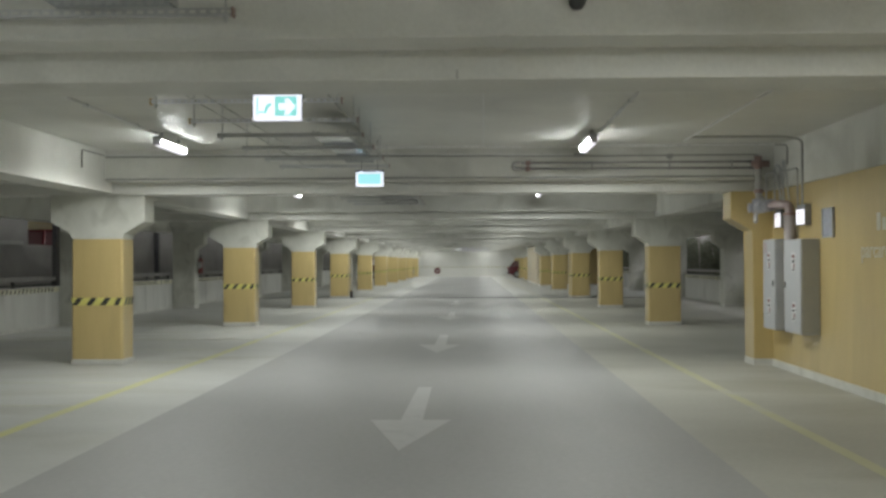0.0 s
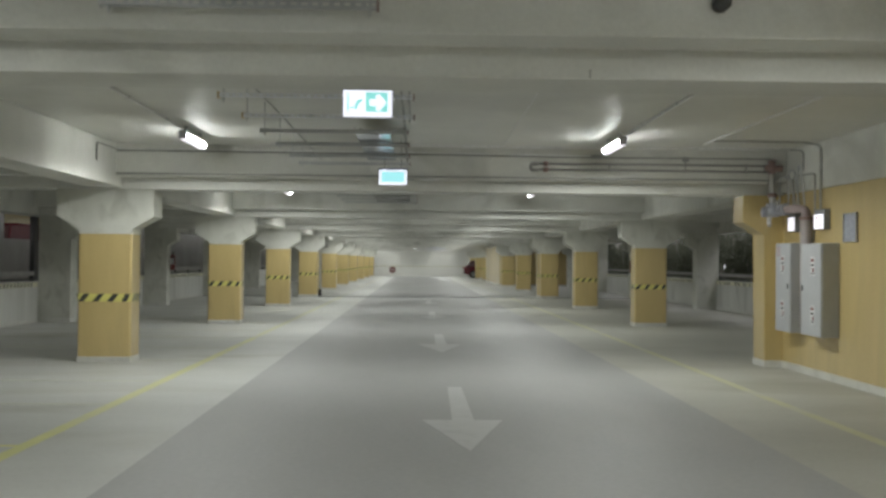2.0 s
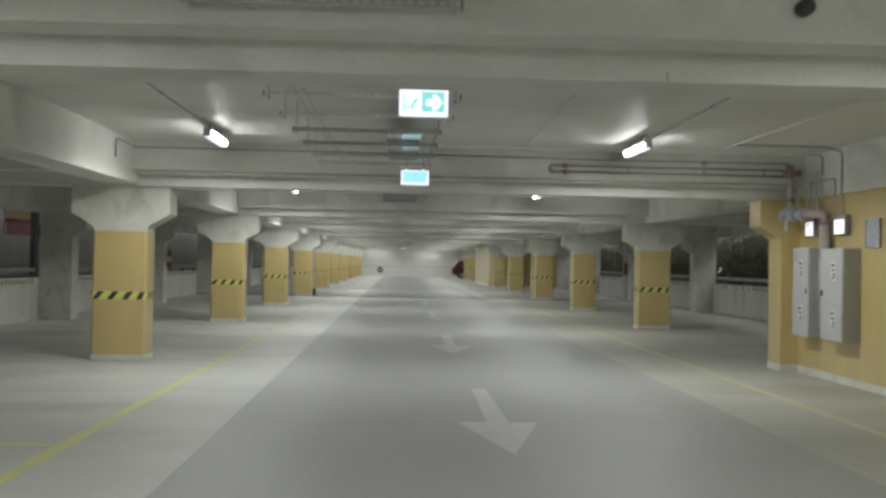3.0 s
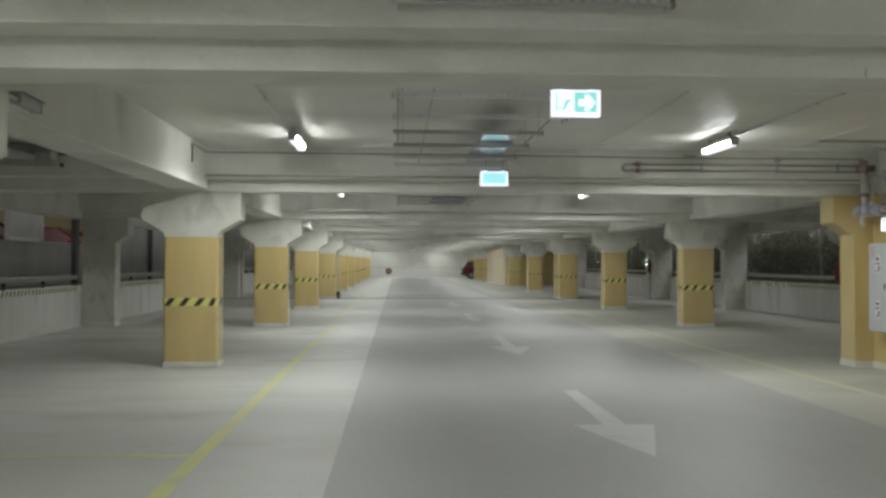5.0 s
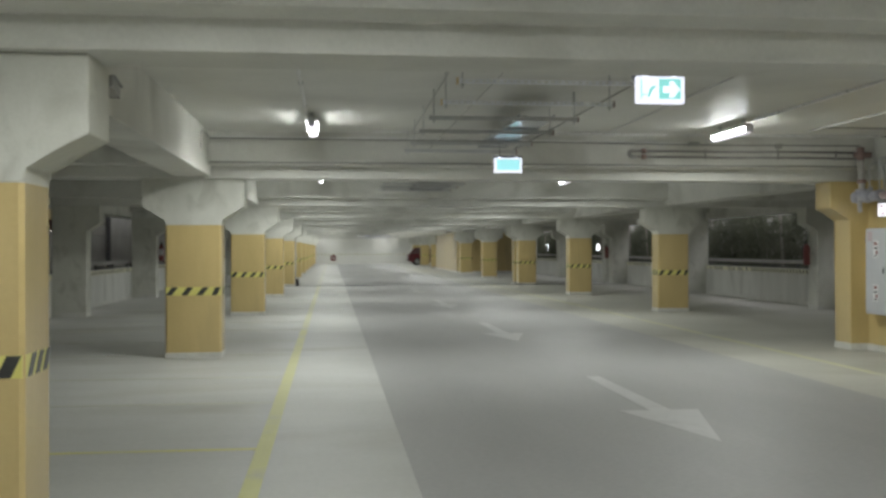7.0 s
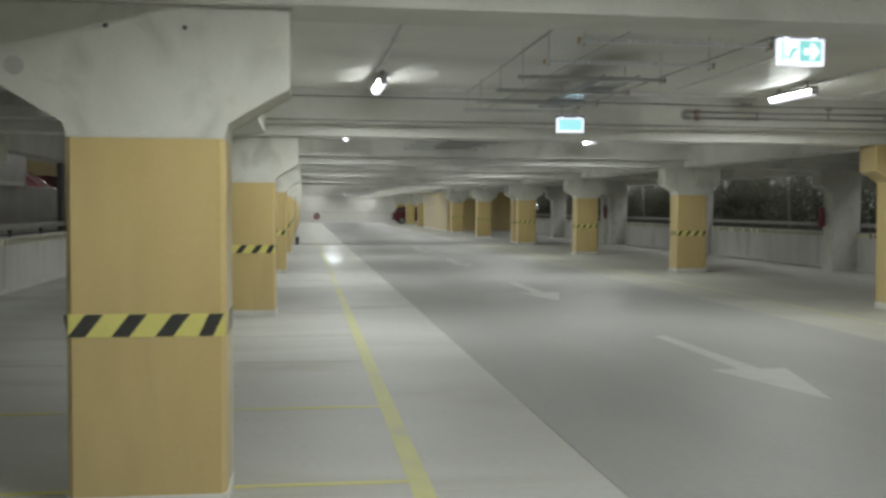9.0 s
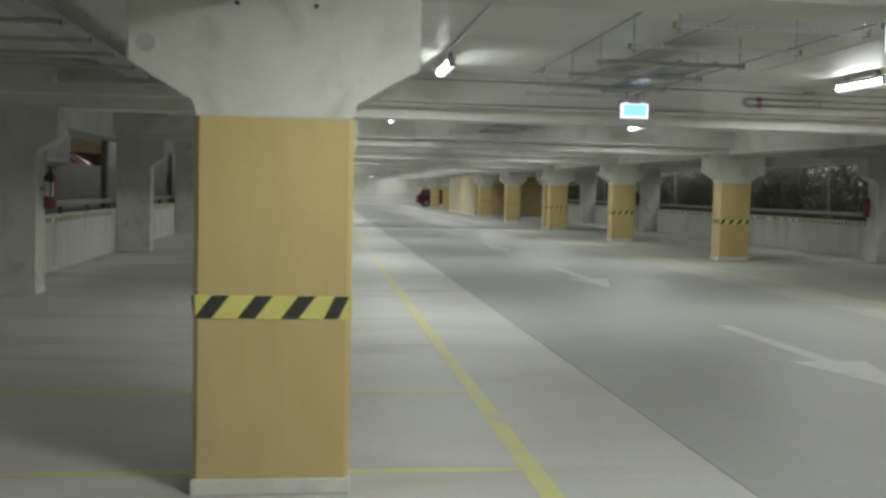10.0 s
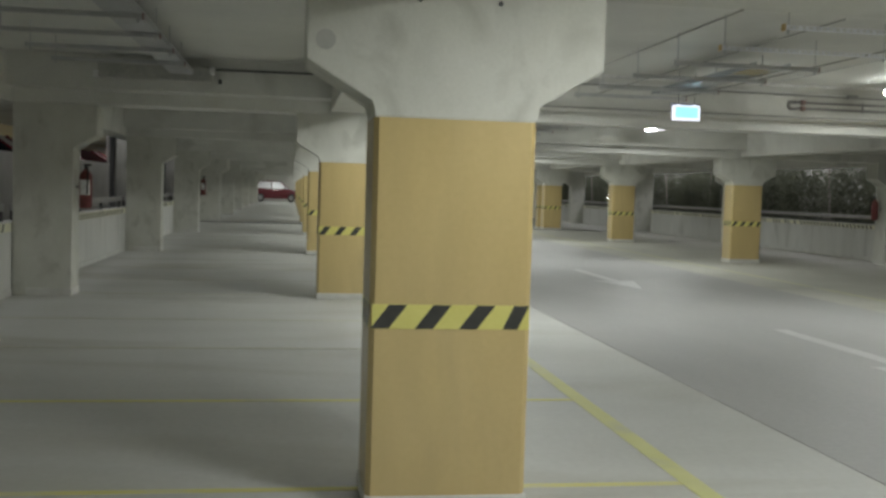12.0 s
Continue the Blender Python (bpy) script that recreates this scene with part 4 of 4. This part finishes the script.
car(CARRED, "red hatchback parked by the end wall", pose(6.65, 79.2, 0, 0, 0, 90), GLASS_WARM)
# added tube light, unseen behind the beams, to brighten the tall car
copy_thing(lproto, pose(-5.4, 76.6, CEIL_Z))
tube_beam(-5.4, 76.6, 1, CEIL_Z, 70.0)
car(CARRED, "tall red car parked crosswise at the end of the side bays", pose(-5.4, 80.0, 0, 0, 0, 90) @ Matrix.Scale(1.18, 4, (0, 0, 1)), GLASS_REFLECT)

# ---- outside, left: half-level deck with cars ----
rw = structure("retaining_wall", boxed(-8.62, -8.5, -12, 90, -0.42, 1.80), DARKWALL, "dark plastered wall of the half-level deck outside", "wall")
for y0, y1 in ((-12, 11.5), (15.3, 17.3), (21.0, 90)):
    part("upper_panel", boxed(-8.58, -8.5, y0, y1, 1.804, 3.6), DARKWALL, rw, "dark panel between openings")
part("band", boxed(-8.492, -8.47, 15.3, 17.0, 1.78, 1.87, 0.003), PVC, rw, "pale grey strip on the wall")
structure("upper_deck", boxed(-14.6, -8.63, -12, 90, 0.67, 0.92), CONC, "concrete half-level deck beyond the openings", "deck")
structure("upper_roof", boxed(-14.6, -8.63, -12, 90, 3.35, 3.6), CONC, "concrete roof slab over the half-level deck", "roof")
structure("upper_wall", boxed(-14.8, -14.6, -12, 90, 0.57, 3.6), YELLOW, "ochre wall at the back of the half-level deck", "wall")
tagged(part("post", boxed(-7.82, -7.72, 17.0, 17.25, -0.42, 2.9, 0.006), DARKSTEEL), "dark steel post outside the parapet beside a column", "post", "posts outside the openings")
for y in (9.4, 26.3, 30.5):
    tagged(part("post", boxed(-8.46, -8.34, y - 0.08, y + 0.08, -0.42, 2.9, 0.006), DARKSTEEL), "dark steel post in front of the retaining wall", "post", "posts outside the openings")
car(CARRED, "red hatchback parked on the half-level deck", pose(-11.1, 25.6, 0.92, 0, 0, 90), GLASS_WARM)
car(CARRED, "red hatchback parked on the half-level deck", pose(-11.1, 31.2, 0.92, 0, 0, 90), GLASS_WARM)
car(CARRED, "red hatchback parked on the half-level deck", pose(-11.1, 19.9, 0.92, 0, 0, 90), GLASS)
for y in (24.0, 31.0, 38.0, 45.0):
    copy_thing(lproto, pose(-9.1, y, 3.35))
    tube_beam(-9.1, y, 1, 3.35, 55.0)

# ---- outside, right: planted bank ----
tagged(part("boundary_wall", boxed(14.5, 14.8, -12, 125, -0.42, 5.5), DARKWALL), "dark boundary wall behind the shrubs", "wall", kind="structure")


def leaf_mesh(seed, n, rx, ry, rz, size):
    rng = random.Random(seed)
    verts, faces = [], []
    for _ in range(n):
        while True:
            p = Vector((rng.uniform(-1, 1), rng.uniform(-1, 1), rng.uniform(-0.9, 1)))
            if 0.35 < p.length < 1:
                break
        p *= 0.8 + 0.35 * noise.noise(p * 2.3 + Vector((seed, 0, 0)))
        c = Vector((p.x * rx, p.y * ry, p.z * rz))
        d = Vector((rng.gauss(0, 1), rng.gauss(0, 1), rng.gauss(0, 0.7))).normalized()
        u = d.orthogonal().normalized()
        s = size * rng.uniform(0.6, 1.3)
        v = d.cross(u)
        i = len(verts)
        verts += [c - u * s, c + v * s * 0.45 + d * s * 0.15, c + u * s, c - v * s * 0.45 + d * s * 0.15]
        faces += [(i, i + 1, i + 2), (i, i + 2, i + 3)]
    me = bpy.data.meshes.new("leaves")
    me.from_pydata(verts, [], faces)
    me.materials.append(LEAF)
    return me


def shrub(meshes, k, m, h):
    s = thing("shrub", "dark evergreen shrub growing outside the opening", "shrub", "shrubs on the bank", at=m)
    rng = random.Random(k)
    tb_ = bmesh.new()
    cyl(tb_, 0.05, (-0.6, 0, 0), (-0.75, 0.1, h * 1.05), 8, 0.03)
    cyl(tb_, 0.035, (0, 0, 0), (0.02, 0, h * 0.5), 8, 0.02)
    for j in range(5):
        a = rng.uniform(0, 6.28)
        cyl(tb_, 0.018, (0, 0, h * rng.uniform(0.1, 0.4)), (0.45 * math.cos(a), 0.45 * math.sin(a), h * rng.uniform(0.5, 0.9)), 6, 0.006)
    part("trunk", tb_, BARK, s, "thin woody stems")
    cr = part("crown", meshes[k % len(meshes)], LEAF, s, "dense small dark leaves")
    cr.matrix_basis = pose(0, 0, h * 0.55)
    return s


LEAVES = [leaf_mesh(i, 5200, 1.0, 1.15, 1.5 + 0.15 * i, 0.058) for i in range(3)]
rng_s = random.Random(5)
k = 0
for y in range(8, 86, 2):
    shrub(LEAVES, k, pose(11.6 + rng_s.uniform(-0.4, 0.9), y + rng_s.uniform(-0.5, 0.5), -0.42, 0, 0, rng_s.uniform(0, 360)), 3.0 + rng_s.uniform(-0.3, 0.6))
    k += 1


# ---- lamps added for the white glints and lit leaves among the shrubs ----
def glint_lamp(x, y, z, r=0.06, h=0.4, glass=GLINT):
    g = thing("glint_lamp", "slim glowing lamp added for the white glints among the shrubs", "garden lamp", "garden lamps on the bank", at=pose(x, y, -0.42))
    part("post", cyl(bmesh.new(), min(r, 0.04), (0, 0, 0), (0, 0, z + 0.42), 12), DARKSTEEL, g)
    part("lantern", cyl(bmesh.new(), r, (0, 0, z + 0.42), (0, 0, z + 0.42 + h), 16), glass, g, "glowing white glass")
    part("cap", cyl(bmesh.new(), r * 1.6, (0, 0, z + 0.42 + h), (0, 0, z + 0.46 + h), 16), DARKSTEEL, g)


# added lanterns, set where leaves look lit or glint white
for y in (42.9, 54.4, 65.5):
    glint_lamp(11.3, y, 1.2)
glint_lamp(11.5, 29.6, 1.2, 0.03, 0.2, WHITE_GLOW_DIM)
glint_lamp(10.45, 16.85, 1.0, 0.022, 0.3, WHITE_GLOW_DIM)
